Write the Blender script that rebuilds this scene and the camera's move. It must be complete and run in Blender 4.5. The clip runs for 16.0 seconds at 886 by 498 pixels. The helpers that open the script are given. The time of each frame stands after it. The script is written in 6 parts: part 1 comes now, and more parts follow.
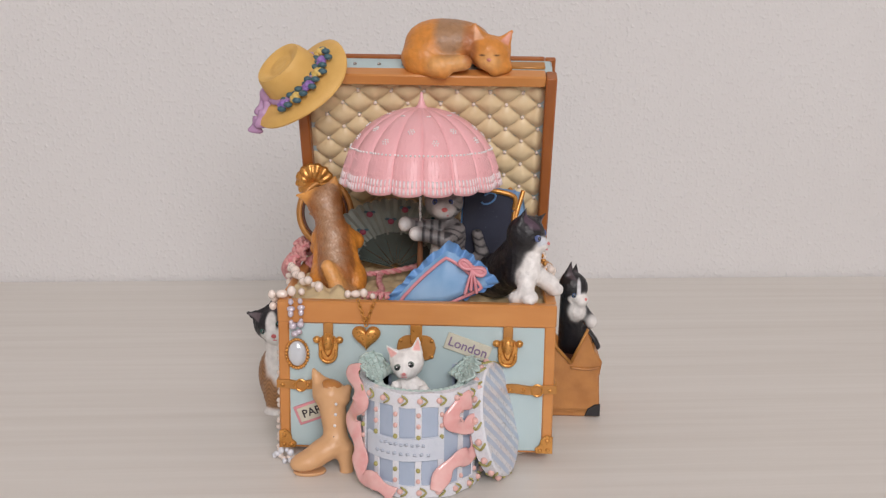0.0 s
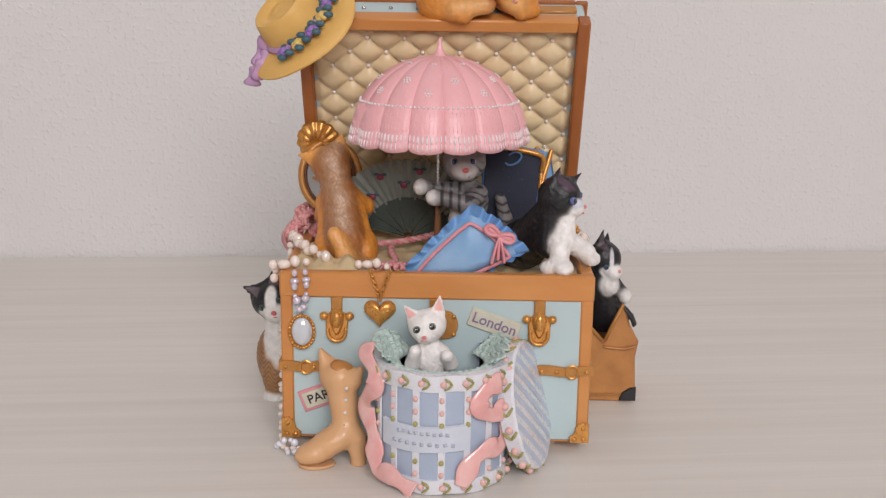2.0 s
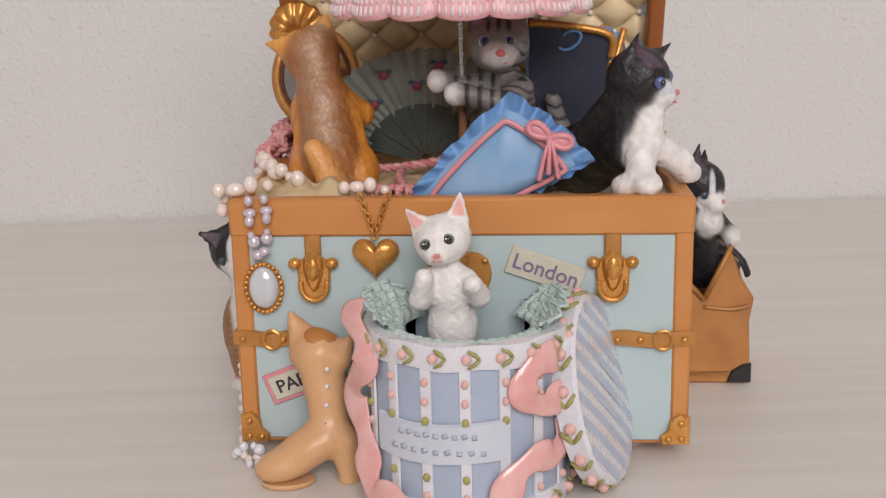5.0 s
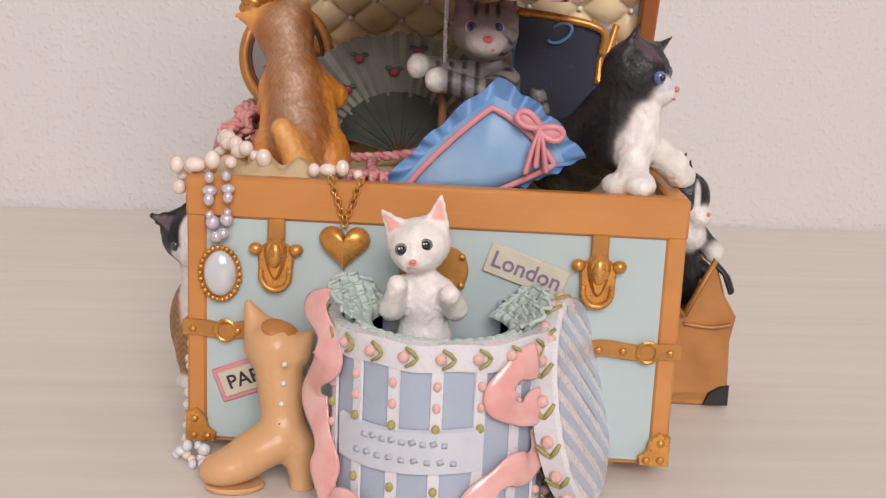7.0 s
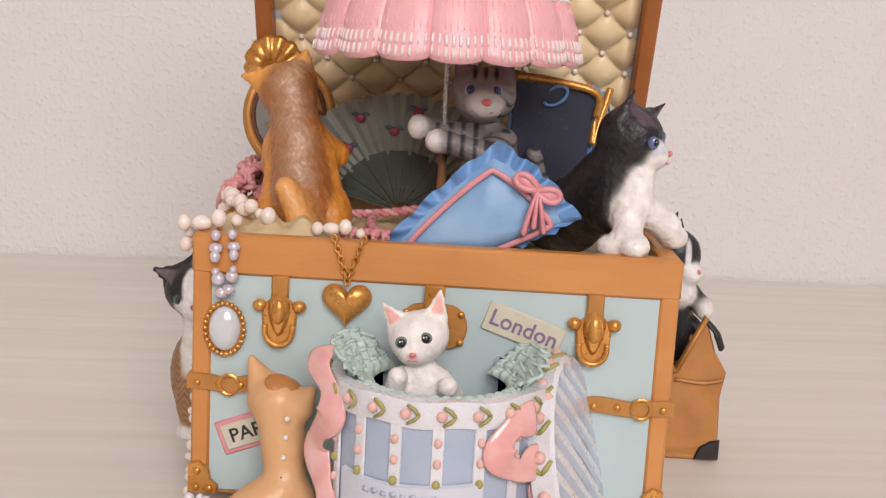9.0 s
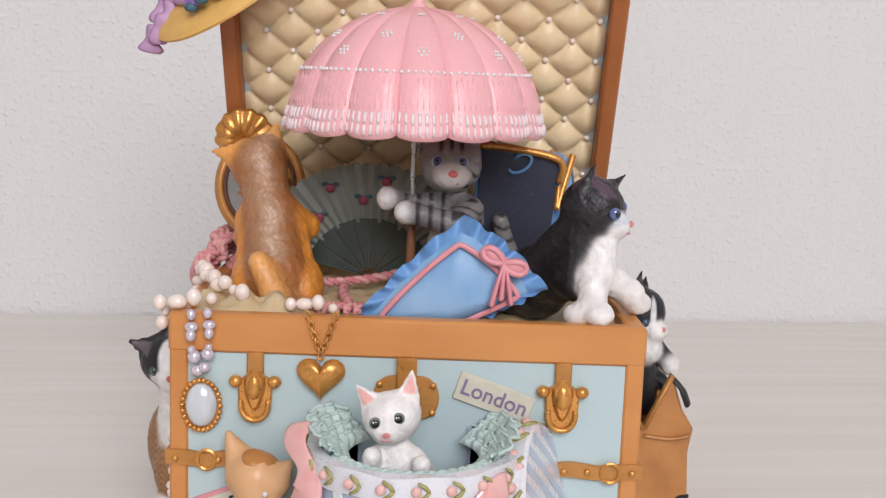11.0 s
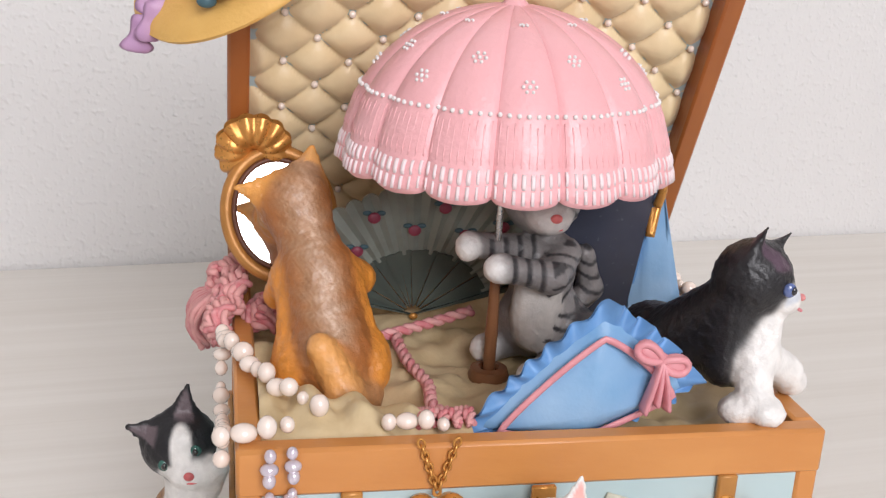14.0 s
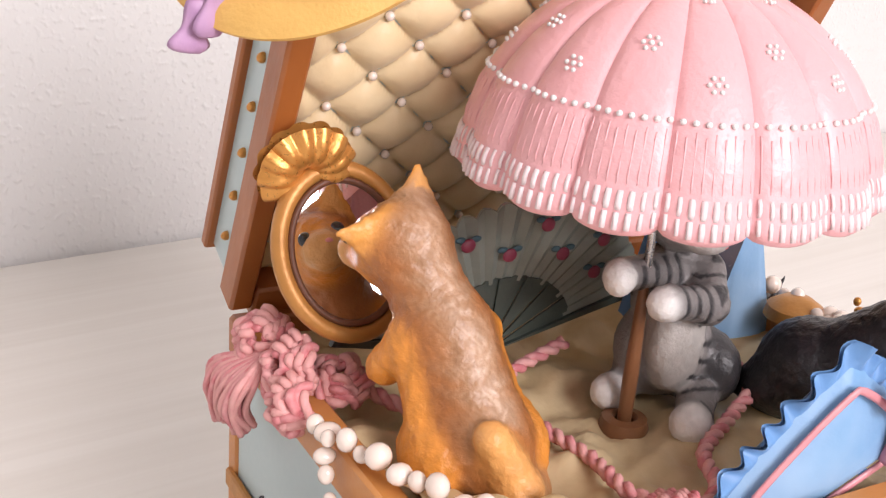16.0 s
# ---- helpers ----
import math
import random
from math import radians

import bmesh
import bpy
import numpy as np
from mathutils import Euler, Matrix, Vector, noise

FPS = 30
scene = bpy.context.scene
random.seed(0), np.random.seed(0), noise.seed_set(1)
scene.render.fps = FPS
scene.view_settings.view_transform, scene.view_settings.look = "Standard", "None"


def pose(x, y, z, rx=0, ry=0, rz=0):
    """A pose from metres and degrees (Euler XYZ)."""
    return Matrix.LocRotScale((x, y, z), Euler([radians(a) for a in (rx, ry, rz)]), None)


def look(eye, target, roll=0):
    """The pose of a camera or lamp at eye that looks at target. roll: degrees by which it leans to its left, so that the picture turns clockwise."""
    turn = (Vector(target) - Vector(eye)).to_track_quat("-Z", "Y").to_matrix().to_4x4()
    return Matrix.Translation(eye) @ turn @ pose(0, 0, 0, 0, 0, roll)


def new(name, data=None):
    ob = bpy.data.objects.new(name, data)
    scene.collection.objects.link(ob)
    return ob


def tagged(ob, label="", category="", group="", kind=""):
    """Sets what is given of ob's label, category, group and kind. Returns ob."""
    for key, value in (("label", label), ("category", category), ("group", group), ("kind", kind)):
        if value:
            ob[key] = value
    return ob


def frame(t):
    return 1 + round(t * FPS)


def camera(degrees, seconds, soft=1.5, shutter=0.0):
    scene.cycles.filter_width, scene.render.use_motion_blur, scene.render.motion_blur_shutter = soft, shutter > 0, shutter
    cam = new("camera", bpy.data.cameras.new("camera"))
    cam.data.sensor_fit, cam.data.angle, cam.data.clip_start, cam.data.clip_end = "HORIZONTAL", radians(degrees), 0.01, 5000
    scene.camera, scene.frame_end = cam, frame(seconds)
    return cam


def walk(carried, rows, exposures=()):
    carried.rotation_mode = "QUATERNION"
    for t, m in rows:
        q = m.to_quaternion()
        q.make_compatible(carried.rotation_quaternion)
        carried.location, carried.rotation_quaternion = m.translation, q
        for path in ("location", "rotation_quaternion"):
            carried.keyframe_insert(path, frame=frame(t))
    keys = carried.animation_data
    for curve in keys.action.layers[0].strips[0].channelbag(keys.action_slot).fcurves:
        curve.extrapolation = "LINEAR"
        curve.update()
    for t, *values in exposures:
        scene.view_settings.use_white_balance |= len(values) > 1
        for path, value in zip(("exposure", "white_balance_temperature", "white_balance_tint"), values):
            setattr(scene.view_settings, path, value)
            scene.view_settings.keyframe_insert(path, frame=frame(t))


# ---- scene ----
cam = camera(42.5, 16.0, soft=1.3)
PATH = [
    (0, (0.029, -0.558, 0.239), (-0.027, 1.393, -0.2), 0.8),
    (0.5, (0.014, -0.514, 0.227), (-0.031, 1.434, -0.221), 0.9),
    (1, (0.008, -0.492, 0.218), (-0.017, 1.454, -0.244), 1.0),
    (1.5, (0.011, -0.496, 0.217), (-0.03, 1.449, -0.25), 0.8),
    (2, (0.011, -0.496, 0.215), (-0.022, 1.449, -0.249), 0.8),
    (2.5, (0.011, -0.491, 0.215), (-0.031, 1.453, -0.249), 0.7),
    (3, (0.013, -0.492, 0.215), (-0.035, 1.452, -0.253), 0.7),
    (3.5, (0.015, -0.483, 0.211), (-0.041, 1.462, -0.252), 0.5),
    (4, (0.014, -0.444, 0.199), (-0.05, 1.501, -0.264), 0.3),
    (4.5, (0.019, -0.371, 0.173), (-0.097, 1.558, -0.34), -2.0),
    (4.7, (0.022, -0.35, 0.16), (-0.126, 1.581, -0.34), -1.8),
    (7, (0.011, -0.316, 0.138), (-0.042, 1.636, -0.299), 2.6),
    (7.5, (0.0110, -0.3165, 0.1380), (-0.0440, 1.6331, -0.3090), 2.2),
    (8, (0.011, -0.317, 0.138), (-0.042, 1.635, -0.302), 2.3),
    (8.5, (0.0090, -0.3205, 0.1410), (-0.0355, 1.6319, -0.2940), 2.5),
    (9, (0.007, -0.324, 0.144), (-0.026, 1.643, -0.218), 3.2),
    (9.5, (0.009, -0.333, 0.154), (-0.008, 1.648, -0.126), 3.3),
    (9.7, (0.0092, -0.3345, 0.1560), (-0.0080, 1.6464, -0.1120), 3.3),
    (11.8, (0.0060, -0.3290, 0.1590), (0.0255, 1.6428, -0.1753), 1.0),
    (12, (0.006, -0.329, 0.159), (0.007, 1.642, -0.179), 0.4),
    (12.5, (-0.014, -0.316, 0.166), (0.044, 1.637, -0.26), 3.4),
    (13, (-0.047, -0.291, 0.194), (0.189, 1.618, -0.351), 5.0),
    (13.5, (-0.061, -0.259, 0.212), (0.215, 1.623, -0.406), 4.0),
    (14, (-0.074, -0.229, 0.208), (0.307, 1.634, -0.411), 3.3),
    (14.5, (-0.091, -0.202, 0.22), (0.416, 1.603, -0.479), 2.3),
    (15, (-0.115, -0.163, 0.213), (0.502, 1.6, -0.503), 2.3),
    (15.5, (-0.138, -0.135, 0.209), (0.66, 1.546, -0.525), 3.7),
    (16, (-0.155, -0.122, 0.205), (0.784, 1.49, -0.516), 4.7),
]
walk(cam, [(t, look(eye, target, roll)) for t, eye, target, roll in PATH],
     [(0, -0.52, 6500, 10), (3.5, -0.54, 6500, 11), (4.5, -0.58, 6550, 11), (7, -0.37, 6900, 14), (9, -0.32, 6850, 13), (9.7, -0.30, 6600, 11),
      (12, -0.27, 6200, 9), (13, -0.25, 6450, 10), (14, -0.08, 6250, 8), (15, 0.08, 6250, 9), (16, 0.36, 6500, 13)])

# ---- world, light and exposure ----
world = bpy.data.worlds.new("sky")
scene.world = world
world.use_nodes = True
wn = world.node_tree.nodes
sky = wn.new("ShaderNodeTexSky")
sky.sky_type, sky.sun_disc = "NISHITA", False
sky.sun_elevation, sky.sun_rotation = radians(38), radians(200)
wn["Background"].inputs["Strength"].default_value = 0.08
world.node_tree.links.new(sky.outputs[0], wn["Background"].inputs["Color"])


def window_lamp(name, at, target, width, height, watts, colour):
    lamp = bpy.data.lights.new(name, "AREA")
    lamp.shape, lamp.size, lamp.size_y = "RECTANGLE", width, height
    lamp.energy, lamp.color = watts, colour
    ob = new(name, lamp)
    ob.matrix_world = look(at, target)
    return ob


window_lamp("window_daylight", (0.42, -2.40, 1.40), (0.10, 0.0, 0.33), 1.5, 1.35, 75, (1.0, 0.938, 0.945))

# ---- materials ----


def nodes_of(name):
    m = bpy.data.materials.new(name)
    m.use_nodes = True
    return m, m.node_tree.nodes, m.node_tree.links, m.node_tree.nodes["Principled BSDF"]


def surface(name, colour, rough=0.5, metal=0.0, vary=0.25, scale=120.0, fine=900.0, bump=0.25, depth=0.0004,
            coat=0.0, dark=None, stretch=(1, 1, 1), attribute=False, sheen=0.0, wear=None):
    """Paint, cloth or metal with blotches at one scale, grain at another and fine relief."""
    m, n, l, b = nodes_of(name)
    co = n.new("ShaderNodeTexCoord")
    mp = n.new("ShaderNodeMapping")
    mp.inputs["Scale"].default_value = stretch
    l.new(co.outputs["Object"], mp.inputs[0])
    big, small = n.new("ShaderNodeTexNoise"), n.new("ShaderNodeTexNoise")
    big.inputs["Scale"].default_value, small.inputs["Scale"].default_value = scale, fine
    big.inputs["Detail"].default_value, small.inputs["Detail"].default_value = 4, 3
    l.new(mp.outputs[0], big.inputs[0])
    l.new(mp.outputs[0], small.inputs[0])
    ramp = n.new("ShaderNodeMapRange")
    ramp.inputs["From Min"].default_value, ramp.inputs["From Max"].default_value = 0.35, 0.72
    l.new(big.outputs[0], ramp.inputs["Value"])
    mix = n.new("ShaderNodeMix")
    mix.data_type = "RGBA"
    ca, cb = mix.inputs[6], mix.inputs[7]
    second = dark or tuple(c * 0.6 for c in colour)
    ca.default_value, cb.default_value = (*colour, 1), (*second, 1)
    fac = n.new("ShaderNodeMath")
    fac.operation = "MULTIPLY"
    fac.inputs[1].default_value = vary
    l.new(ramp.outputs[0], fac.inputs[0])
    l.new(fac.outputs[0], mix.inputs[0])
    out = mix.outputs[2]
    if attribute:
        at = n.new("ShaderNodeAttribute")
        at.attribute_name = "paint"
        hs = n.new("ShaderNodeHueSaturation")
        hs.inputs["Saturation"].default_value = 1.0
        vm = n.new("ShaderNodeMapRange")
        vm.inputs["To Min"].default_value, vm.inputs["To Max"].default_value = 1.0 + vary * 0.4, 1.0 - vary * 0.6
        l.new(ramp.outputs[0], vm.inputs["Value"])
        l.new(at.outputs["Color"], hs.inputs["Color"])
        l.new(vm.outputs[0], hs.inputs["Value"])
        out = hs.outputs[0]
    if wear:
        pt = n.new("ShaderNodeNewGeometry")
        wr = n.new("ShaderNodeMapRange")
        wr.inputs["From Min"].default_value, wr.inputs["From Max"].default_value = 0.52, 0.60
        l.new(pt.outputs["Pointiness"], wr.inputs["Value"])
        wm = n.new("ShaderNodeMix")
        wm.data_type = "RGBA"
        l.new(wr.outputs[0], wm.inputs[0])
        l.new(out, wm.inputs[6])
        wm.inputs[7].default_value = (*wear, 1)
        out = wm.outputs[2]
    l.new(out, b.inputs["Base Color"])
    rr = n.new("ShaderNodeMapRange")
    rr.inputs["To Min"].default_value, rr.inputs["To Max"].default_value = max(rough - 0.1, 0.02), min(rough + 0.12, 1)
    l.new(small.outputs[0], rr.inputs["Value"])
    l.new(rr.outputs[0], b.inputs["Roughness"])
    bp = n.new("ShaderNodeBump")
    bp.inputs["Strength"].default_value, bp.inputs["Distance"].default_value = bump, depth
    l.new(small.outputs[0], bp.inputs["Height"])
    l.new(bp.outputs[0], b.inputs["Normal"])
    b.inputs["Metallic"].default_value = metal
    b.inputs["Coat Weight"].default_value = coat
    b.inputs["Coat Roughness"].default_value = 0.12
    b.inputs["Sheen Weight"].default_value = sheen
    return m


RESIN = surface("painted_resin", (1, 1, 1), 0.42, attribute=True, vary=0.22, scale=260, fine=1300, bump=0.5, depth=0.0005, coat=0.1)
WOOD = surface("orange_stained_wood", (0.62, 0.27, 0.075), 0.40, vary=0.55, scale=60, fine=700, bump=0.2, dark=(0.46, 0.16, 0.035), stretch=(0.35, 1, 1), coat=0.15)
WOOD_DARK = surface("russet_stained_wood", (0.40, 0.13, 0.03), 0.42, vary=0.6, scale=70, fine=700, bump=0.2, dark=(0.24, 0.065, 0.012), stretch=(1, 1, 0.35), coat=0.15)
AQUA = surface("pale_aqua_paint", (0.47, 0.59, 0.60), 0.38, vary=0.3, scale=50, fine=500, bump=0.08, dark=(0.40, 0.53, 0.55), coat=0.2)
GOLD = surface("gold_paint", (0.68, 0.33, 0.085), 0.29, metal=0.55, vary=0.5, scale=220, fine=900, bump=0.3, dark=(0.36, 0.14, 0.02))
GOLD_DULL = surface("tan_strap_paint", (0.52, 0.24, 0.06), 0.4, metal=0.25, vary=0.5, scale=150, fine=900, bump=0.3)
CREAM = surface("cream_satin", (0.80, 0.65, 0.40), 0.38, vary=0.35, scale=90, fine=800, bump=0.25, dark=(0.58, 0.41, 0.19), sheen=0.2)
CREAM_CLOTH = surface("cream_cloth", (0.68, 0.55, 0.33), 0.42, vary=0.5, scale=110, fine=700, bump=0.3, dark=(0.46, 0.32, 0.15), coat=0.1)
PINK = surface("pink_canopy_paint", (0.84, 0.45, 0.47), 0.38, vary=0.3, scale=90, fine=520, bump=0.55, depth=0.0006, dark=(0.78, 0.37, 0.39), coat=0.15)
WHITE = surface("white_paint", (0.82, 0.80, 0.79), 0.4, vary=0.2, scale=200, fine=900, bump=0.25, dark=(0.7, 0.66, 0.64))
PINK_WHITE = surface("pinkish_white_paint", (0.83, 0.73, 0.74), 0.4, vary=0.4, scale=260, fine=900, bump=0.3, dark=(0.80, 0.57, 0.59))
LILAC_WHITE = surface("bluish_white_paint", (0.74, 0.75, 0.79), 0.28, vary=0.3, scale=120, fine=700, bump=0.3, dark=(0.60, 0.64, 0.72), coat=0.5)
PEARL = surface("pearl", (0.86, 0.76, 0.68), 0.11, vary=0.5, scale=160, fine=600, bump=0.05, dark=(0.76, 0.60, 0.50), coat=0.8)
PEARL_LILAC = surface("lilac_pearl", (0.66, 0.60, 0.67), 0.16, metal=0.25, vary=0.5, scale=160, fine=600, bump=0.05, dark=(0.5, 0.42, 0.5), coat=0.8)
CABOCHON = surface("milky_cabochon", (0.66, 0.70, 0.74), 0.14, metal=0.1, vary=0.3, scale=100, fine=500, bump=0.03, coat=0.9)
STRAW = surface("straw_paint", (0.73, 0.45, 0.13), 0.55, vary=0.35, scale=130, fine=1100, bump=0.5, dark=(0.60, 0.31, 0.07))
BLUE = surface("blue_satin_paint", (0.13, 0.29, 0.56), 0.45, vary=0.5, scale=80, fine=700, bump=0.2, dark=(0.17, 0.38, 0.72), sheen=0.1)
BLUE_PALE = surface("worn_blue_paint", (0.16, 0.34, 0.58), 0.42, vary=0.7, scale=38, fine=700, bump=0.2, dark=(0.40, 0.57, 0.76))
ROSE = surface("rose_ribbon_paint", (0.70, 0.30, 0.33), 0.42, vary=0.4, scale=150, fine=700, bump=0.25, dark=(0.52, 0.16, 0.2), coat=0.15)
RIBBON = surface("glossy_pink_ribbon", (0.78, 0.38, 0.36), 0.18, vary=0.6, scale=120, fine=600, bump=0.15, dark=(0.88, 0.64, 0.60), coat=0.8)
YARN = surface("pink_yarn", (0.62, 0.19, 0.21), 0.6, vary=0.6, scale=350, fine=1500, bump=0.5, dark=(0.80, 0.50, 0.48))
YARN_PALE = surface("pale_pink_yarn", (0.75, 0.39, 0.37), 0.6, vary=0.5, scale=350, fine=1500, bump=0.5, dark=(0.62, 0.25, 0.25))
LEATHER = surface("brown_leather_paint", (0.50, 0.215, 0.055), 0.36, vary=0.6, scale=90, fine=700, bump=0.3, dark=(0.30, 0.105, 0.02), coat=0.25)
UMBER = surface("umber_wood_paint", (0.22, 0.095, 0.04), 0.38, vary=0.5, scale=90, fine=700, bump=0.25, dark=(0.13, 0.05, 0.02), coat=0.2)
LEATHER_DARK = surface("dark_brown_paint", (0.13, 0.045, 0.02), 0.5, vary=0.5, scale=90, fine=700, bump=0.3)
TAN = surface("tan_boot_paint", (0.68, 0.40, 0.20), 0.4, vary=0.45, scale=90, fine=700, bump=0.25, dark=(0.64, 0.34, 0.15), coat=0.15)
BLACK = surface("black_paint", (0.018, 0.017, 0.019), 0.4, vary=0.4, scale=150, fine=900, bump=0.3)
BOX_BLUE = surface("powder_blue_paint", (0.38, 0.46, 0.58), 0.36, vary=0.5, scale=110, fine=600, bump=0.35, dark=(0.47, 0.53, 0.65), coat=0.25)
STRIPE = surface("faint_blue_paint", (0.47, 0.56, 0.70), 0.36, vary=0.5, scale=120, fine=600, bump=0.2, dark=(0.58, 0.65, 0.76), coat=0.2)
LACE = surface("seafoam_lace_paint", (0.44, 0.58, 0.54), 0.5, vary=0.6, scale=240, fine=900, bump=0.6, depth=0.0007, dark=(0.66, 0.76, 0.72))
SAGE = surface("sage_fan_paint", (0.25, 0.275, 0.235), 0.45, vary=0.45, scale=110, fine=700, bump=0.25, dark=(0.42, 0.47, 0.43))
SAGE_DARK = surface("dark_green_fan_sticks", (0.095, 0.12, 0.105), 0.42, vary=0.5, scale=110, fine=700, bump=0.25)
SLATE = surface("slate_satin_lining", (0.06, 0.066, 0.095), 0.22, vary=0.5, scale=70, fine=600, bump=0.08, coat=0.3)
GREEN = surface("leaf_green_paint", (0.40, 0.37, 0.13), 0.45, vary=0.4, scale=300, fine=900, bump=0.2)
TEAL = surface("teal_leaf_paint", (0.06, 0.13, 0.16), 0.45, vary=0.4, scale=300, fine=900, bump=0.2)
PURPLE = surface("purple_flower_paint", (0.27, 0.14, 0.45), 0.42, vary=0.5, scale=300, fine=900, bump=0.2, dark=(0.42, 0.28, 0.6))
MAUVE = surface("mauve_ribbon_paint", (0.44, 0.26, 0.44), 0.42, vary=0.5, scale=200, fine=800, bump=0.25, dark=(0.56, 0.36, 0.52))
YELLOW = surface("pale_yellow_paint", (0.74, 0.53, 0.16), 0.42, vary=0.4, scale=300, fine=900, bump=0.2)
RED = surface("raspberry_paint", (0.30, 0.05, 0.09), 0.42, vary=0.4, scale=300, fine=900, bump=0.2)
BUD = surface("pink_bud_paint", (0.80, 0.49, 0.44), 0.42, vary=0.4, scale=300, fine=900, bump=0.2)
PAPER = surface("cream_label_paint", (0.64, 0.62, 0.50), 0.5, vary=0.3, scale=160, fine=800, bump=0.2)
INK = surface("plum_ink", (0.25, 0.18, 0.30), 0.5, vary=0.3, scale=300, fine=900, bump=0.1)
INK_DARK = surface("dark_ink", (0.03, 0.025, 0.03), 0.5, vary=0.3, scale=300, fine=900, bump=0.1)
STEEL = surface("steel_rod", (0.55, 0.52, 0.50), 0.25, metal=0.9, vary=0.3, scale=200, fine=700, bump=0.05)
FLOOR = surface("pale_floor_boards", (0.46, 0.41, 0.36), 0.5, vary=0.4, scale=6, fine=60, bump=0.1, stretch=(0.2, 1, 1))
FOOT = surface("pale_rubber", (0.62, 0.58, 0.52), 0.6, vary=0.2, scale=200, fine=700, bump=0.1)
SIGN = surface("pale_blue_sign_paint", (0.58, 0.63, 0.71), 0.34, vary=0.5, scale=150, fine=700, bump=0.35, dark=(0.68, 0.71, 0.77), coat=0.3)
GREYBAR = surface("faded_grey_lettering", (0.48, 0.53, 0.62), 0.5, vary=0.3, scale=200, fine=700, bump=0.1)


def mirror_material():
    m, n, l, b = nodes_of("mirror_glass")
    b.inputs["Base Color"].default_value = (0.86, 0.87, 0.88, 1)
    b.inputs["Metallic"].default_value, b.inputs["Roughness"].default_value = 1.0, 0.02
    return m


def wall_material():
    """Cream-white emulsion over a lumpy hand-trowelled render."""
    m, n, l, b = nodes_of("rough_white_plaster")
    co = n.new("ShaderNodeTexCoord")
    a, c, d = n.new("ShaderNodeTexNoise"), n.new("ShaderNodeTexNoise"), n.new("ShaderNodeTexVoronoi")
    for tex, s in ((a, 330.0), (c, 700.0), (d, 190.0)):
        tex.inputs["Scale"].default_value = s
        l.new(co.outputs["Object"], tex.inputs["Vector"])
    a.inputs["Detail"].default_value, c.inputs["Detail"].default_value = 0.6, 1
    a.inputs["Distortion"].default_value = 0.0
    r1 = n.new("ShaderNodeMapRange")
    r1.interpolation_type = "SMOOTHSTEP"
    r1.inputs["From Min"].default_value, r1.inputs["From Max"].default_value = 0.48, 0.86
    l.new(a.outputs[0], r1.inputs["Value"])
    r2 = n.new("ShaderNodeMapRange")
    r2.interpolation_type = "SMOOTHSTEP"
    r2.inputs["From Min"].default_value, r2.inputs["From Max"].default_value = 0.30, 0.0
    r2.inputs["To Max"].default_value = 0.5
    l.new(d.outputs["Distance"], r2.inputs["Value"])
    s1, s2 = n.new("ShaderNodeMath"), n.new("ShaderNodeMath")
    s1.operation, s2.operation = "MULTIPLY_ADD", "MULTIPLY_ADD"
    s1.inputs[1].default_value, s2.inputs[1].default_value = 0.12, 1.0
    l.new(c.outputs[0], s1.inputs[0])
    l.new(r1.outputs[0], s1.inputs[2])
    l.new(r2.outputs[0], s2.inputs[0])
    l.new(s1.outputs[0], s2.inputs[2])
    bp = n.new("ShaderNodeBump")
    bp.inputs["Strength"].default_value, bp.inputs["Distance"].default_value = 0.45, 0.0012
    l.new(s2.outputs[0], bp.inputs["Height"])
    l.new(bp.outputs[0], b.inputs["Normal"])
    mix = n.new("ShaderNodeMix")
    mix.data_type = "RGBA"
    mix.inputs[6].default_value, mix.inputs[7].default_value = (0.70, 0.69, 0.68, 1), (0.67, 0.655, 0.64, 1)
    big = n.new("ShaderNodeTexNoise")
    big.inputs["Scale"].default_value = 4.0
    l.new(co.outputs["Object"], big.inputs["Vector"])
    l.new(big.outputs[0], mix.inputs[0])
    l.new(mix.outputs[2], b.inputs["Base Color"])
    b.inputs["Roughness"].default_value = 0.75
    return m


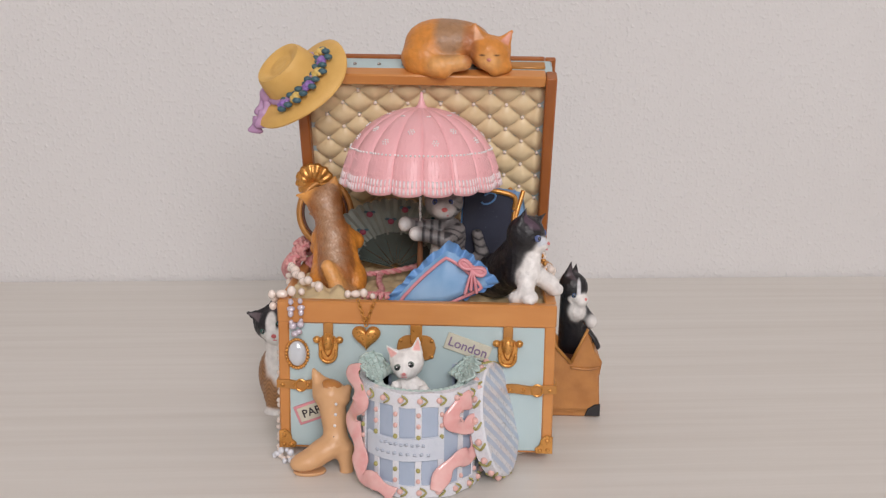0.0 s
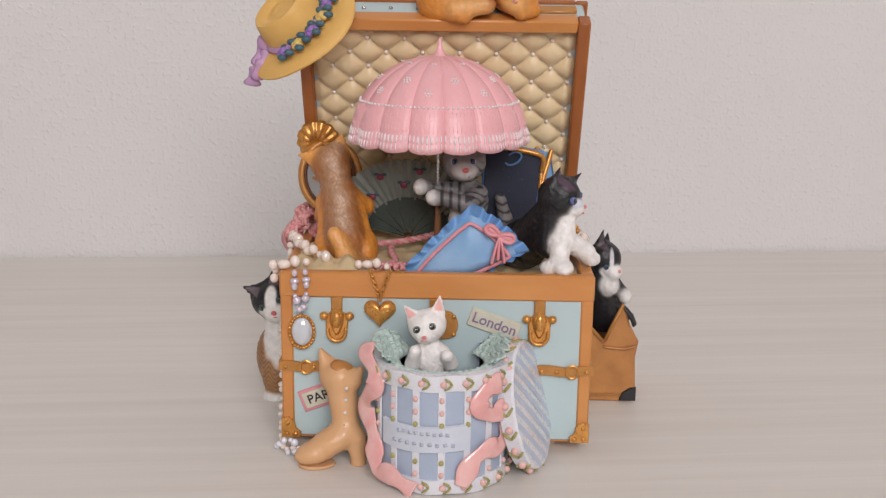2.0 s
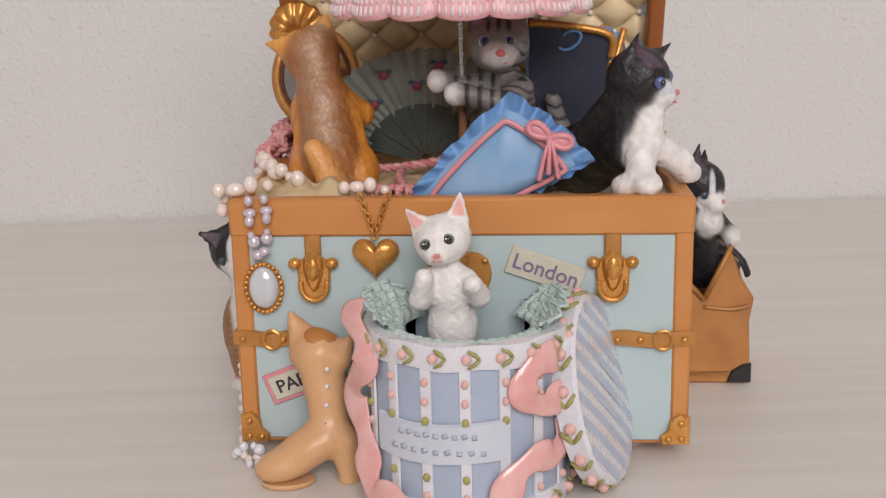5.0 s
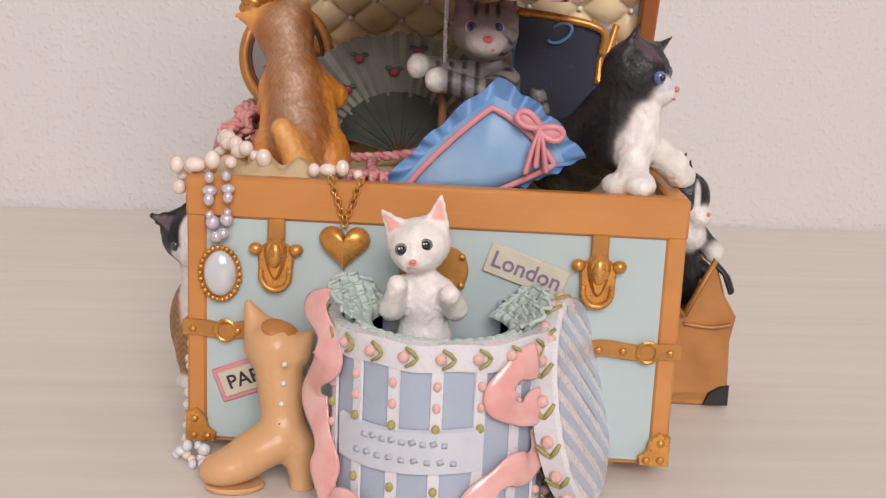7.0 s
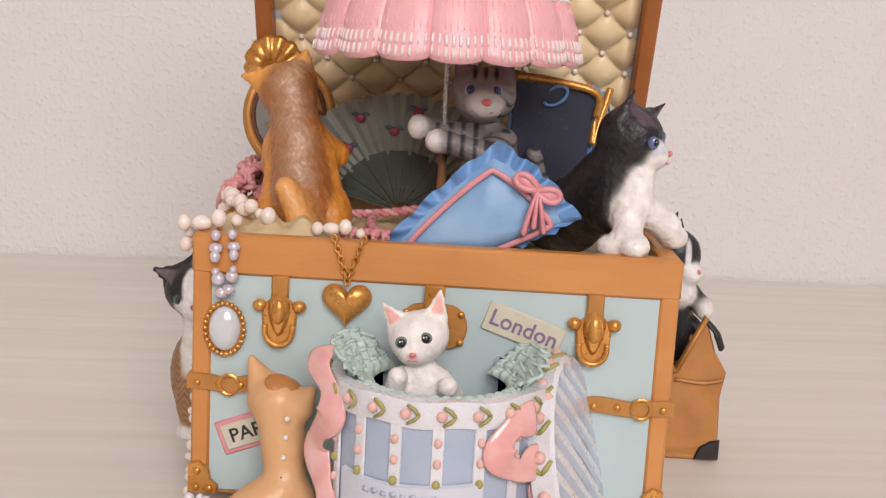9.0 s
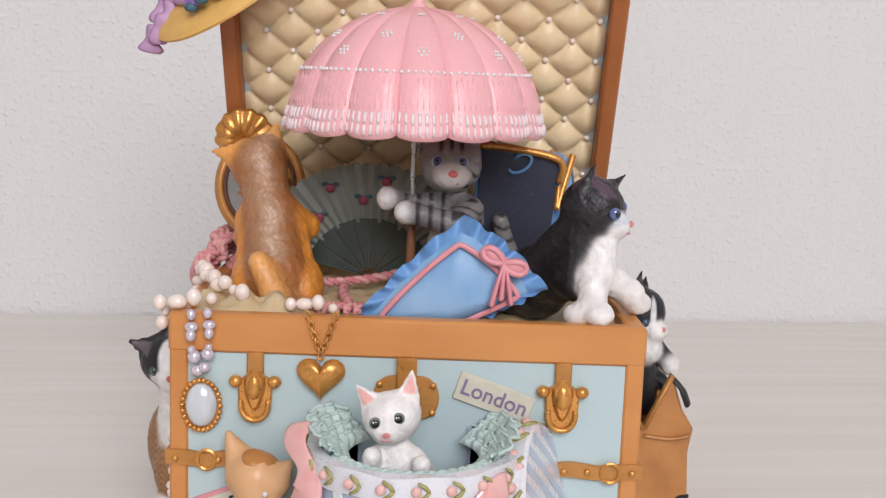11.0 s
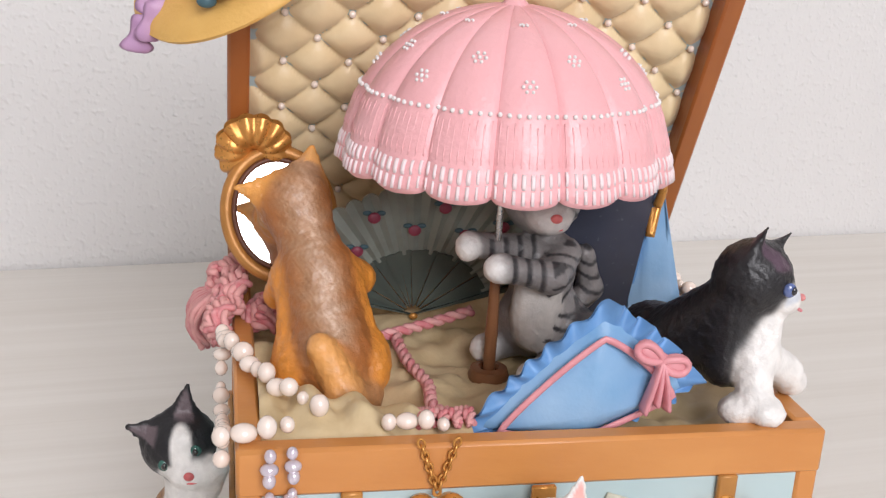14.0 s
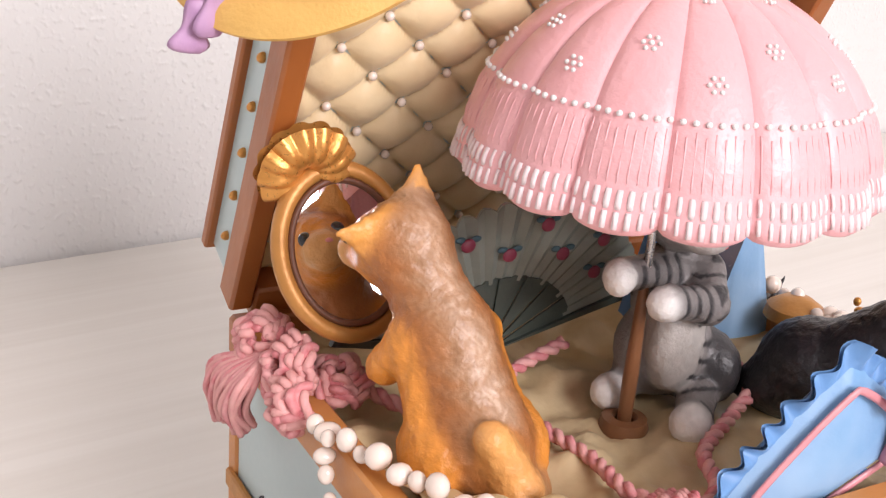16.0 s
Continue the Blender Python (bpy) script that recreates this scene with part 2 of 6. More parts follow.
def table_material():
    """Whitewashed ash laminate with long streaks along x."""
    m, n, l, b = nodes_of("whitewashed_wood_laminate")
    co, mp = n.new("ShaderNodeTexCoord"), n.new("ShaderNodeMapping")
    mp.inputs["Scale"].default_value = (1.6, 55.0, 1.0)
    l.new(co.outputs["Object"], mp.inputs[0])
    a, c = n.new("ShaderNodeTexNoise"), n.new("ShaderNodeTexNoise")
    a.inputs["Scale"].default_value, c.inputs["Scale"].default_value = 1.6, 7.0
    a.inputs["Detail"].default_value, c.inputs["Detail"].default_value = 5, 3
    a.inputs["Distortion"].default_value = 0.4
    for tex in (a, c):
        l.new(mp.outputs[0], tex.inputs["Vector"])
    big = n.new("ShaderNodeTexNoise")
    big.inputs["Scale"].default_value = 5.0
    l.new(co.outputs["Object"], big.inputs["Vector"])
    add = n.new("ShaderNodeMath")
    add.operation = "MULTIPLY_ADD"
    add.inputs[1].default_value = 0.35
    l.new(c.outputs[0], add.inputs[0])
    l.new(a.outputs[0], add.inputs[2])
    r = n.new("ShaderNodeMapRange")
    r.inputs["From Min"].default_value, r.inputs["From Max"].default_value = 0.5, 0.9
    l.new(add.outputs[0], r.inputs["Value"])
    mix = n.new("ShaderNodeMix")
    mix.data_type = "RGBA"
    mix.inputs[6].default_value, mix.inputs[7].default_value = (0.745, 0.715, 0.665, 1), (0.685, 0.65, 0.595, 1)
    l.new(r.outputs[0], mix.inputs[0])
    l.new(mix.outputs[2], b.inputs["Base Color"])
    rr = n.new("ShaderNodeMapRange")
    rr.inputs["To Min"].default_value, rr.inputs["To Max"].default_value = 0.36, 0.55
    l.new(big.outputs[0], rr.inputs["Value"])
    l.new(rr.outputs[0], b.inputs["Roughness"])
    bp = n.new("ShaderNodeBump")
    bp.inputs["Strength"].default_value, bp.inputs["Distance"].default_value = 0.12, 0.0004
    l.new(add.outputs[0], bp.inputs["Height"])
    l.new(bp.outputs[0], b.inputs["Normal"])
    return m


MIRROR, WALL, TABLE = mirror_material(), wall_material(), table_material()

# ---- shapes ----


class Geo:
    """Vertices and faces gathered for one mesh; each face keeps its material slot."""

    def __init__(self):
        self.v, self.f, self.s, self.c = [], [], [], []

    def add(self, shape, m=None, slot=0, colour=(1, 1, 1)):
        v, f = shape
        k = len(self.v)
        self.v += [tuple(m @ Vector(p)) for p in v] if m is not None else [tuple(p) for p in v]
        self.f += [tuple(i + k for i in q) for q in f]
        self.s += [slot] * len(f)
        self.c += [colour] * len(v) if isinstance(colour, tuple) else [tuple(q) for q in colour]
        return self


def part(name, geo, material, parent=None, label="", smooth=42, paint=False):
    """Links gathered geometry as one mesh object under a thing or under a part."""
    if isinstance(geo, tuple):
        geo = Geo().add(geo)
    me = bpy.data.meshes.new(name)
    me.from_pydata(geo.v, [], geo.f)
    mats = material if isinstance(material, (list, tuple)) else [material]
    for m in mats:
        me.materials.append(m)
    me.polygons.foreach_set("material_index", geo.s)
    bm = bmesh.new()
    bm.from_mesh(me)
    bmesh.ops.recalc_face_normals(bm, faces=bm.faces)
    bm.to_mesh(me)
    bm.free()
    if smooth:
        me.polygons.foreach_set("use_smooth", [True] * len(me.polygons))
        if smooth < 180:
            me.set_sharp_from_angle(angle=radians(smooth))
    if paint:
        col = me.attributes.new("paint", "FLOAT_COLOR", "POINT")
        col.data.foreach_set("color", [x for q in geo.c for x in (*q, 1.0)])
    ob = new(name, me)
    ob.parent = parent
    if label:
        ob["label"] = label
    return ob


def thing(name, at, label, category, group=""):
    """An empty at a thing's base, that parents its parts."""
    ob = new(name)
    ob.empty_display_size = 0.005
    ob.location = at
    bpy.context.view_layer.update()
    return tagged(ob, label, category, group)


def keep_place(ob):
    """Lets the parts of a thing be written in the room's own measure."""
    for o in ob.children:
        o.matrix_parent_inverse = Matrix.Translation(-ob.location)
    return ob


def block(x0, x1, y0, y1, z0, z1, c=0.0005):
    """A box with chamfered edges."""
    bm = bmesh.new()
    for a in (0, 1):
        for b in (0, 1):
            for d in (0, 1):
                p = Vector(((x0, x1)[a], (y0, y1)[b], (z0, z1)[d]))
                s = Vector((1 - 2 * a, 1 - 2 * b, 1 - 2 * d)) * c
                for k in range(3):
                    q = p + s
                    q[k] = p[k]
                    bm.verts.new(q)
    out = bmesh.ops.convex_hull(bm, input=bm.verts)
    bmesh.ops.dissolve_limit(bm, angle_limit=0.02, verts=bm.verts, edges=bm.edges)
    bm.verts.index_update()
    shape = [v.co.copy() for v in bm.verts], [[v.index for v in f.verts] for f in bm.faces]
    bm.free()
    return shape


def grid_faces(nu, nv, wrap_u=False, wrap_v=False):
    f = []
    for i in range(nu if wrap_u else nu - 1):
        for j in range(nv if wrap_v else nv - 1):
            a, b = i, (i + 1) % nu
            c, d = j, (j + 1) % nv
            f.append((a * nv + c, b * nv + c, b * nv + d, a * nv + d))
    return f


def lathe(profile, n=32, squash=1.0):
    """(r, z) turned round z; open profile ends at r 0 are closed by their own tiny ring."""
    v = [(r * math.cos(2 * math.pi * i / n), squash * r * math.sin(2 * math.pi * i / n), z) for i in range(n) for r, z in profile]
    return v, grid_faces(n, len(profile), wrap_u=True)


def ball(c, r, n=12, m=8):
    rx, ry, rz = r if isinstance(r, (tuple, list)) else (r, r, r)
    v = [(c[0] + rx * math.sin(math.pi * j / m) * math.cos(2 * math.pi * i / n),
          c[1] + ry * math.sin(math.pi * j / m) * math.sin(2 * math.pi * i / n),
          c[2] + rz * math.cos(math.pi * j / m)) for i in range(n) for j in range(1, m)]
    k = len(v)
    v += [(c[0], c[1], c[2] + rz), (c[0], c[1], c[2] - rz)]
    f = grid_faces(n, m - 1, wrap_u=True)
    for i in range(n):
        j = (i + 1) % n
        f += [(k, j * (m - 1), i * (m - 1)), (k + 1, i * (m - 1) + m - 2, j * (m - 1) + m - 2)]
    return v, f


def smooth_path(points, steps=6, closed=False):
    p = [Vector(q) for q in points]
    out = []
    n = len(p)
    for i in range(n if closed else n - 1):
        g = (lambda k: p[k % n]) if closed else (lambda k: p[min(max(k, 0), n - 1)])
        a, b, c, d = g(i - 1), g(i), g(i + 1), g(i + 2)
        for s in range(steps):
            t = s / steps
            out.append(0.5 * ((2 * b) + (c - a) * t + (2 * a - 5 * b + 4 * c - d) * t * t + (3 * b - a - 3 * c + d) * t ** 3))
    if not closed:
        out.append(p[-1])
    return out


def tube(path, r, n=8, closed=False, flat=1.0, up=None):
    """A tube along a path; flat squeezes it across, towards a ribbon."""
    p = [Vector(q) for q in path]
    k = len(p)
    v = []
    side = None
    for i in range(k):
        t = (p[(i + 1) % k] - p[i - 1]) if closed else (p[min(i + 1, k - 1)] - p[max(i - 1, 0)])
        t.normalize()
        ref = (up(p[i]) if up else (side or Vector((0, 0, 1)) if abs(t.z) < 0.9 else (side or Vector((1, 0, 0)))))
        b = t.cross(ref)
        if b.length < 1e-6:
            b = t.cross(Vector((0.3, 1, 0.2)))
        b.normalize()
        a = b.cross(t)
        if not up:
            side = a.copy()
        rad = r[i] if isinstance(r, (list, tuple)) else r
        for j in range(n):
            w = 2 * math.pi * j / n
            v.append(p[i] + b * (rad * math.cos(w)) + a * (rad * flat * math.sin(w)))
    f = grid_faces(k, n, wrap_u=closed, wrap_v=True)
    if not closed:
        f += [tuple(range(n)), tuple((k - 1) * n + j for j in range(n))]
    return v, f


def plate(outline, thick, chamfer=0.0003):
    """A flat outline in x and z, given thickness towards -y with a chamfered front."""
    n = len(outline)
    cx, cz = sum(p[0] for p in outline) / n, sum(p[1] for p in outline) / n
    v = [(x, 0, z) for x, z in outline] + [(x, -thick + chamfer, z) for x, z in outline]
    for x, z in outline:
        d = Vector((cx - x, cz - z))
        d = d.normalized() * chamfer if d.length > 0 else d
        v.append((x + d.x, -thick, z + d.y))
    f = []
    for k in range(2):
        f += [(k * n + i, k * n + (i + 1) % n, (k + 1) * n + (i + 1) % n, (k + 1) * n + i) for i in range(n)]
    f += [tuple(range(2 * n, 3 * n)), tuple(range(n))]
    return v, f


# ---- sculpted figures ----


def E(x, y, z, rx, ry, rz, colour, rot=(0, 0, 0)):
    return ("e", Vector((x, y, z)), (rx, ry, rz), Euler([radians(a) for a in rot]).to_matrix(), colour)


def C(a, b, ra, rb, colour):
    return ("c", Vector(a), Vector(b), ra, rb, colour)


def far_off(s, p):
    if s[0] == "e":
        q = (p - np.array(s[1])) @ np.array(s[3])
        r = np.array(s[2])
        k0 = np.sqrt(((q / r) ** 2).sum(-1)) + 1e-9
        k1 = np.sqrt(((q / r ** 2) ** 2).sum(-1)) + 1e-9
        return k0 * (k0 - 1) / k1
    a, b = np.array(s[1]), np.array(s[2])
    ab = b - a
    if s[0] == "f":
        fc = np.array(s[5]) - ab * (np.array(s[5]) @ ab) / (ab @ ab)
        fc = fc / np.linalg.norm(fc)
        q = p - a
        f = q @ fc
        q = q + (f * np.where(f > 0, 1.6, 0.7))[..., None] * fc
        t = np.clip((q @ ab) / (ab @ ab), 0, 1)
        return (np.sqrt(((q - t[..., None] * ab) ** 2).sum(-1)) - (s[3] + (s[4] - s[3]) * t)) * 0.6
    t = np.clip(((p - a) @ ab) / (ab @ ab), 0, 1)
    return np.sqrt(((p - a - t[..., None] * ab) ** 2).sum(-1)) - (s[3] + (s[4] - s[3]) * t)


def sculpt(shapes, h=0.0006, k=0.0011, edge=0.0005, tint=None, fur=0.00022):
    """One closed skin over soft-joined ellipsoids and limbs; the colours blend where they meet."""
    lo, hi = np.full(3, 9.0), np.full(3, -9.0)
    for s in shapes:
        pts = [(s[1], max(s[2]))] if s[0] == "e" else [(s[1], s[3]), (s[2], s[4])]
        for c, r in pts:
            lo, hi = np.minimum(lo, np.array(c) - r), np.maximum(hi, np.array(c) + r)
    lo, hi = lo - 3 * h - k, hi + 3 * h + k
    n = np.ceil((hi - lo) / h).astype(int) + 1
    ax = [lo[i] + h * np.arange(n[i]) for i in range(3)]
    p = np.stack(np.meshgrid(*ax, indexing="ij"), -1)
    acc = np.zeros(p.shape[:3])
    for s in shapes:
        acc += np.exp(np.clip(-far_off(s, p) / k, -60, 60))
    d = -k * np.log(acc + 1e-30)
    if fur:
        w = p * 1900.0
        d = d + fur * (np.sin(w[..., 0] * 0.8 + 2.1 * np.sin(w[..., 2] * 0.43)) * np.sin(w[..., 1] * 0.7 + 1.3 * np.sin(w[..., 0] * 0.37)) * np.sin(w[..., 2] * 0.45 + np.sin(w[..., 1] * 0.5)))
    ins = d < 0
    cs = tuple(n - 1)
    tot, cnt = np.zeros((*cs, 3)), np.zeros(cs)

    def corner(o):
        return tuple(slice(o[i], o[i] + cs[i]) for i in range(3))
    for a in range(3):
        for o1 in (0, 1):
            for o2 in (0, 1):
                o = [0, 0, 0]
                o[(a + 1) % 3], o[(a + 2) % 3] = o1, o2
                e = list(o)
                e[a] = 1
                d0, d1 = d[corner(o)], d[corner(e)]
                cross = (d0 < 0) != (d1 < 0)
                t = np.where(cross, d0 / np.where(cross, d0 - d1, 1), 0)
                tot += np.where(cross[..., None], p[corner(o)] + t[..., None] * (p[corner(e)] - p[corner(o)]), 0)
                cnt += cross
    live = cnt > 0
    idx = np.full(cs, -1)
    idx[live] = np.arange(live.sum())
    verts = tot[live] / cnt[live][:, None]
    faces = []
    for a in range(3):
        b, c = (a + 1) % 3, (a + 2) % 3
        s0, s1 = [slice(None)] * 3, [slice(None)] * 3
        s0[a], s1[a] = slice(0, -1), slice(1, None)
        i0, i1 = ins[tuple(s0)], ins[tuple(s1)]
        where = np.argwhere(i0 != i1)
        where = where[(where[:, b] > 0) & (where[:, c] > 0) & (where[:, b] < n[b] - 1) & (where[:, c] < n[c] - 1)]
        eb, ec = np.eye(3, dtype=int)[b], np.eye(3, dtype=int)[c]
        q = np.stack([idx[tuple((where - eb - ec).T)], idx[tuple((where - ec).T)], idx[tuple(where.T)], idx[tuple((where - eb).T)]], 1)
        flip = ~i0[tuple(where.T)]
        q[flip] = q[flip][:, ::-1]
        faces += q.tolist()
    wsum, csum = np.zeros(len(verts)), np.zeros((len(verts), 3))
    for s in shapes:
        w = np.exp(np.clip(-far_off(s, verts) / edge, -60, 60))
        wsum += w
        csum += w[:, None] * np.array(s[-1])
    col = csum / wsum[:, None]
    if tint:
        col = tint(verts, col)
    return verts.tolist(), faces, col.tolist()


def dab(verts, col, centre, radius, colour, soft=0.0006):
    """A brushed patch of colour of its own shape on a figure."""
    q = (verts - np.array(centre)) / np.array(radius)
    w = np.clip((1 - np.sqrt((q ** 2).sum(-1))) * min(radius) / soft + 0.5, 0, 1)[:, None]
    return col * (1 - w) + np.array(colour) * w


def cat_ear(base, tip, width, fur, inner, facing):
    """A flattened ear with a paler inside: its shape, and the paint for its hollow."""
    return ("f", Vector(base), Vector(tip), width, 0.0007, Vector(facing).normalized(), fur), inner


def hollow(v, c, ear):
    """Brushes the inside of an ear."""
    (_, b, t, w, _, fc, _), inner = ear
    b, up, fc = np.array(b), np.array(t - b), np.array(fc)
    side = np.cross(up, fc) / np.linalg.norm(np.cross(up, fc))
    q = v - b
    a = (q @ up) / (up @ up)
    s, f = q @ side, q @ fc
    k = np.clip((a - 0.05) / 0.1, 0, 1) * np.clip((0.92 - a) / 0.1, 0, 1) * np.clip((w * 0.72 * (1 - a) - np.abs(s)) / 0.0004 + 0.5, 0, 1) * np.clip(f / 0.0004, 0, 1)
    k = k[:, None] * (a < 1.2)[:, None]
    return c * (1 - k) + np.array(inner) * k


def later(shapes, *a, **k):
    return shapes, a, k


def figure(name, skin, extras, label, eyes=(), ears=(), category="cat figurine", base=None):
    """A painted resin figure: one plain mesh. Eyes and noses are dabs of paint standing a little proud."""
    g = Geo()
    shapes, a, k = skin
    own = k.pop("tint", None)

    def tint(v, c):
        c = own(v, c) if own else c
        for ear in ears:
            c = hollow(v, c, ear)
        return c
    skin = sculpt(shapes + [ear[0] for ear in ears], *a, tint=tint, **k)
    g.add((skin[0], skin[1]), colour=skin[2])
    for c, r, colour in extras:
        g.add(ball(c, r, 10, 7), colour=colour)
    for c, r, colour in eyes:
        g.add(ball(c, r, 12, 8), slot=1, colour=colour)
    ob = part(name, g, [RESIN, EYEPAINT], smooth=180, paint=True)
    return tagged(ob, label, category, "cat figurines on the trunk")


EYEPAINT = surface("glazed_eye_paint", (1, 1, 1), 0.12, attribute=True, vary=0.05, scale=100, fine=400, bump=0.0, coat=0.8)

# ---- the room ----
YAW = math.atan(0.112)          # the wall behind the table runs a little askew to the trunk
ROOM = pose(0, 0.39, 0, 0, 0, math.degrees(YAW))


def room_piece(name, shape, material, label):
    ob = part(name, shape, material, smooth=0)
    ob.matrix_world = ROOM
    return tagged(ob, label, "room", kind="structure")


room_piece("wall_north", block(-2.2, 2.2, 0, 0.12, -0.75, 2.25, 0.001), WALL, "rough white plastered wall behind the table")
room_piece("wall_west", block(-2.3, -2.2, -3.0, 0.12, -0.75, 2.25, 0.001), WALL, "plain white plastered side wall")
room_piece("wall_east", block(2.2, 2.3, -3.0, 0.12, -0.75, 2.25, 0.001), WALL, "plain white plastered side wall")
g = Geo()
g.add(block(-2.2, -0.64, -3.0, -2.88, -0.75, 2.25, 0.001)).add(block(0.90, 2.2, -3.0, -2.88, -0.75, 2.25, 0.001))
g.add(block(-0.64, 0.90, -3.0, -2.88, -0.75, 0.75, 0.001)).add(block(-0.64, 0.90, -3.0, -2.88, 2.15, 2.25, 0.001))
room_piece("wall_south", g, WALL, "plain white wall with a window opening")
room_piece("floor", block(-2.3, 2.3, -3.0, 0.12, -0.85, -0.75, 0.001), FLOOR, "plain pale floor")
room_piece("ceiling", block(-2.3, 2.3, -3.0, 0.12, 2.25, 2.35, 0.001), WALL, "plain white ceiling")

table = thing("table", (0, 0, -0.75), "whitewashed wood table standing against the wall", "table")
o = part("tabletop", block(-1.1, 1.1, -1.0, -0.002, -0.03, 0.0, 0.002), TABLE, table)
o.matrix_parent_inverse = Matrix.Translation((0, 0, 0.75))
o.matrix_basis = ROOM
for x in (-1.02, 1.02):
    for y in (-0.93, -0.07):
        o = part("leg", block(x - 0.03, x + 0.03, y - 0.03, y + 0.03, -0.75, -0.03, 0.002), TABLE, table)
        o.matrix_parent_inverse = Matrix.Translation((0, 0, 0.75))
        o.matrix_basis = ROOM

# ---- the trunk ----
W, TOP, BOT, DEEP = 0.071, 0.0850, 0.006, 0.124
LEAN_BACK = math.degrees(math.atan2(0.050, 0.107))


def studs(points, r, parent, material, name="stud"):
    for x, y, z in points:
        part(name, ball((x, y, z), (r, r * 0.7, r), 10, 6), material, parent)


def make_trunk():
    t = thing("travel_trunk", (0, 0.06, 0.0), "open steamer trunk music box painted pale aqua with orange wood edges", "trunk")
    part("front_panel", block(-W + 0.004, W - 0.004, 0.0008, 0.004, BOT, TOP - 0.008), AQUA, t, "pale aqua painted front panel")
    part("back_panel", block(-W + 0.004, W - 0.004, DEEP - 0.004, DEEP - 0.001, BOT, TOP - 0.006), AQUA, t)
    for s in (-1, 1):
        x0, x1 = sorted((s * (W - 0.004), s * (W - 0.0008)))
        part("side_panel", block(x0, x1, 0.004, DEEP - 0.004, BOT, TOP - 0.006), AQUA, t)
        for y in (0.0, DEEP - 0.006):
            a, b = sorted((s * (W - 0.0056), s * W))
            part("corner_post", block(a, b, y, y + 0.006, BOT, TOP - 0.0105, 0.0008), WOOD, t)
        a, b = sorted((s * (W - 0.0055), s * (W + 0.0003)))
        part("side_rail", block(a, b, 0.0056, DEEP - 0.0056, TOP - 0.0105, TOP, 0.0008), WOOD, t)
        a, b = sorted((s * (W - 0.0005), s * (W + 0.0014)))
        part("side_strap", block(a, b, 0.002, DEEP - 0.002, 0.0375, 0.0425, 0.0005), GOLD_DULL, t)
    part("front_rail", block(-W - 0.0003, W + 0.0003, -0.0004, 0.0055, TOP - 0.0120, TOP, 0.0009), WOOD, t, "orange stained wooden front rail")
    part("back_rail", block(-W - 0.0003, W + 0.0003, DEEP - 0.0055, DEEP, TOP - 0.0105, TOP, 0.0009), WOOD_DARK, t)
    part("base_board", block(-W + 0.002, W - 0.002, 0.002, DEEP - 0.002, 0.0045, BOT + 0.004, 0.0005), WOOD, t)
    for x in (-0.052, 0.052):
        for y in (0.016, 0.108):
            part("foot", Geo().add(lathe([(0.0001, 0), (0.0062, 0), (0.0066, 0.002), (0.0062, 0.0046), (0.0001, 0.0046)], 20), Matrix.Translation((x, y, 0))), FOOT, t, "pale rubber foot")
    # straps across the front
    for x0, x1, bead in ((0.0455, 0.0725, (0.0485, 0.0555, 0.0690)), (-0.0722, -0.0495, (-0.0690, -0.0625, -0.056))):
        out = []
        n = 14
        for i in range(n + 1):
            u = i / n
            out.append((x0 + (x1 - x0) * u, 0.0424 + 0.0005 * math.sin(u * 9)))
        for i in range(n, -1, -1):
            u = i / n
            out.append((x0 + (x1 - x0) * u, 0.0378 + 0.0005 * math.sin(u * 7 + 1)))
        st = part("strap", Geo().add(plate(out, 0.0016), Matrix.Translation((0, 0.0006, 0))), GOLD_DULL, t, "tan leather strap with gold studs")
        studs([(b, -0.0012, 0.0401) for b in bead], 0.0011, st, GOLD)
        b0 = 0.0625 if x0 > 0 else -0.0595
        part("buckle", Geo().add(tube([Vector((b0 + 0.0028 * math.cos(a), -0.0014, 0.0401 + 0.0030 * math.sin(a))) for a in [math.pi * k / 8 for k in range(16)]], 0.0006, 6, True)), GOLD, st)
    # latches: a rounded plate with two ears, a teardrop tongue and a raised cup at its foot
    for x in (-0.0452, 0.0468):
        ring = [2 * math.pi * k / 28 for k in range(28)]
        body = [(x + 0.0050 * math.copysign(abs(math.sin(a)) ** 0.75, math.sin(a)) * (1.0 - 0.22 * math.cos(a)), 0.0597 - 0.0072 * math.copysign(abs(math.cos(a)) ** 0.8, math.cos(a))) for a in ring]
        la = part("latch", Geo().add(plate(body, 0.0018, 0.0006), Matrix.Translation((0, 0.0006, 0))), GOLD, t, "gold latch with a pointed tongue")
        part("hasp", block(x - 0.0025, x + 0.0025, -0.0012, 0.0006, 0.0645, 0.0738, 0.0005), GOLD_DULL, la)
        drop = [(x + 0.0031 * math.sin(a) * (1.0 + 0.38 * math.cos(a)), 0.0622 + 0.0064 * math.cos(a)) for a in ring]
        tg = part("tongue", Geo().add(plate(drop, 0.0020, 0.0013), Matrix.Translation((0, -0.0008, 0))), GOLD, la)
        part("boss", ball((x, -0.0027, 0.0634), (0.0021, 0.0014, 0.0038), 14, 10), GOLD, tg)
        cup = smooth_path([(x - 0.0041, -0.0014, 0.0592), (x - 0.0038, -0.0017, 0.0558), (x - 0.0016, -0.0018, 0.0534), (x + 0.0016, -0.0018, 0.0534), (x + 0.0038, -0.0017, 0.0558), (x + 0.0041, -0.0014, 0.0592)], 4)
        part("cup_rim", tube(cup, 0.0009, 7), GOLD, la, smooth=180)
        for sd in (-1, 1):
            part("ear_knob", ball((x + sd * 0.0058, -0.0010, 0.0648), (0.0021, 0.0019, 0.0019), 12, 8), GOLD, la)
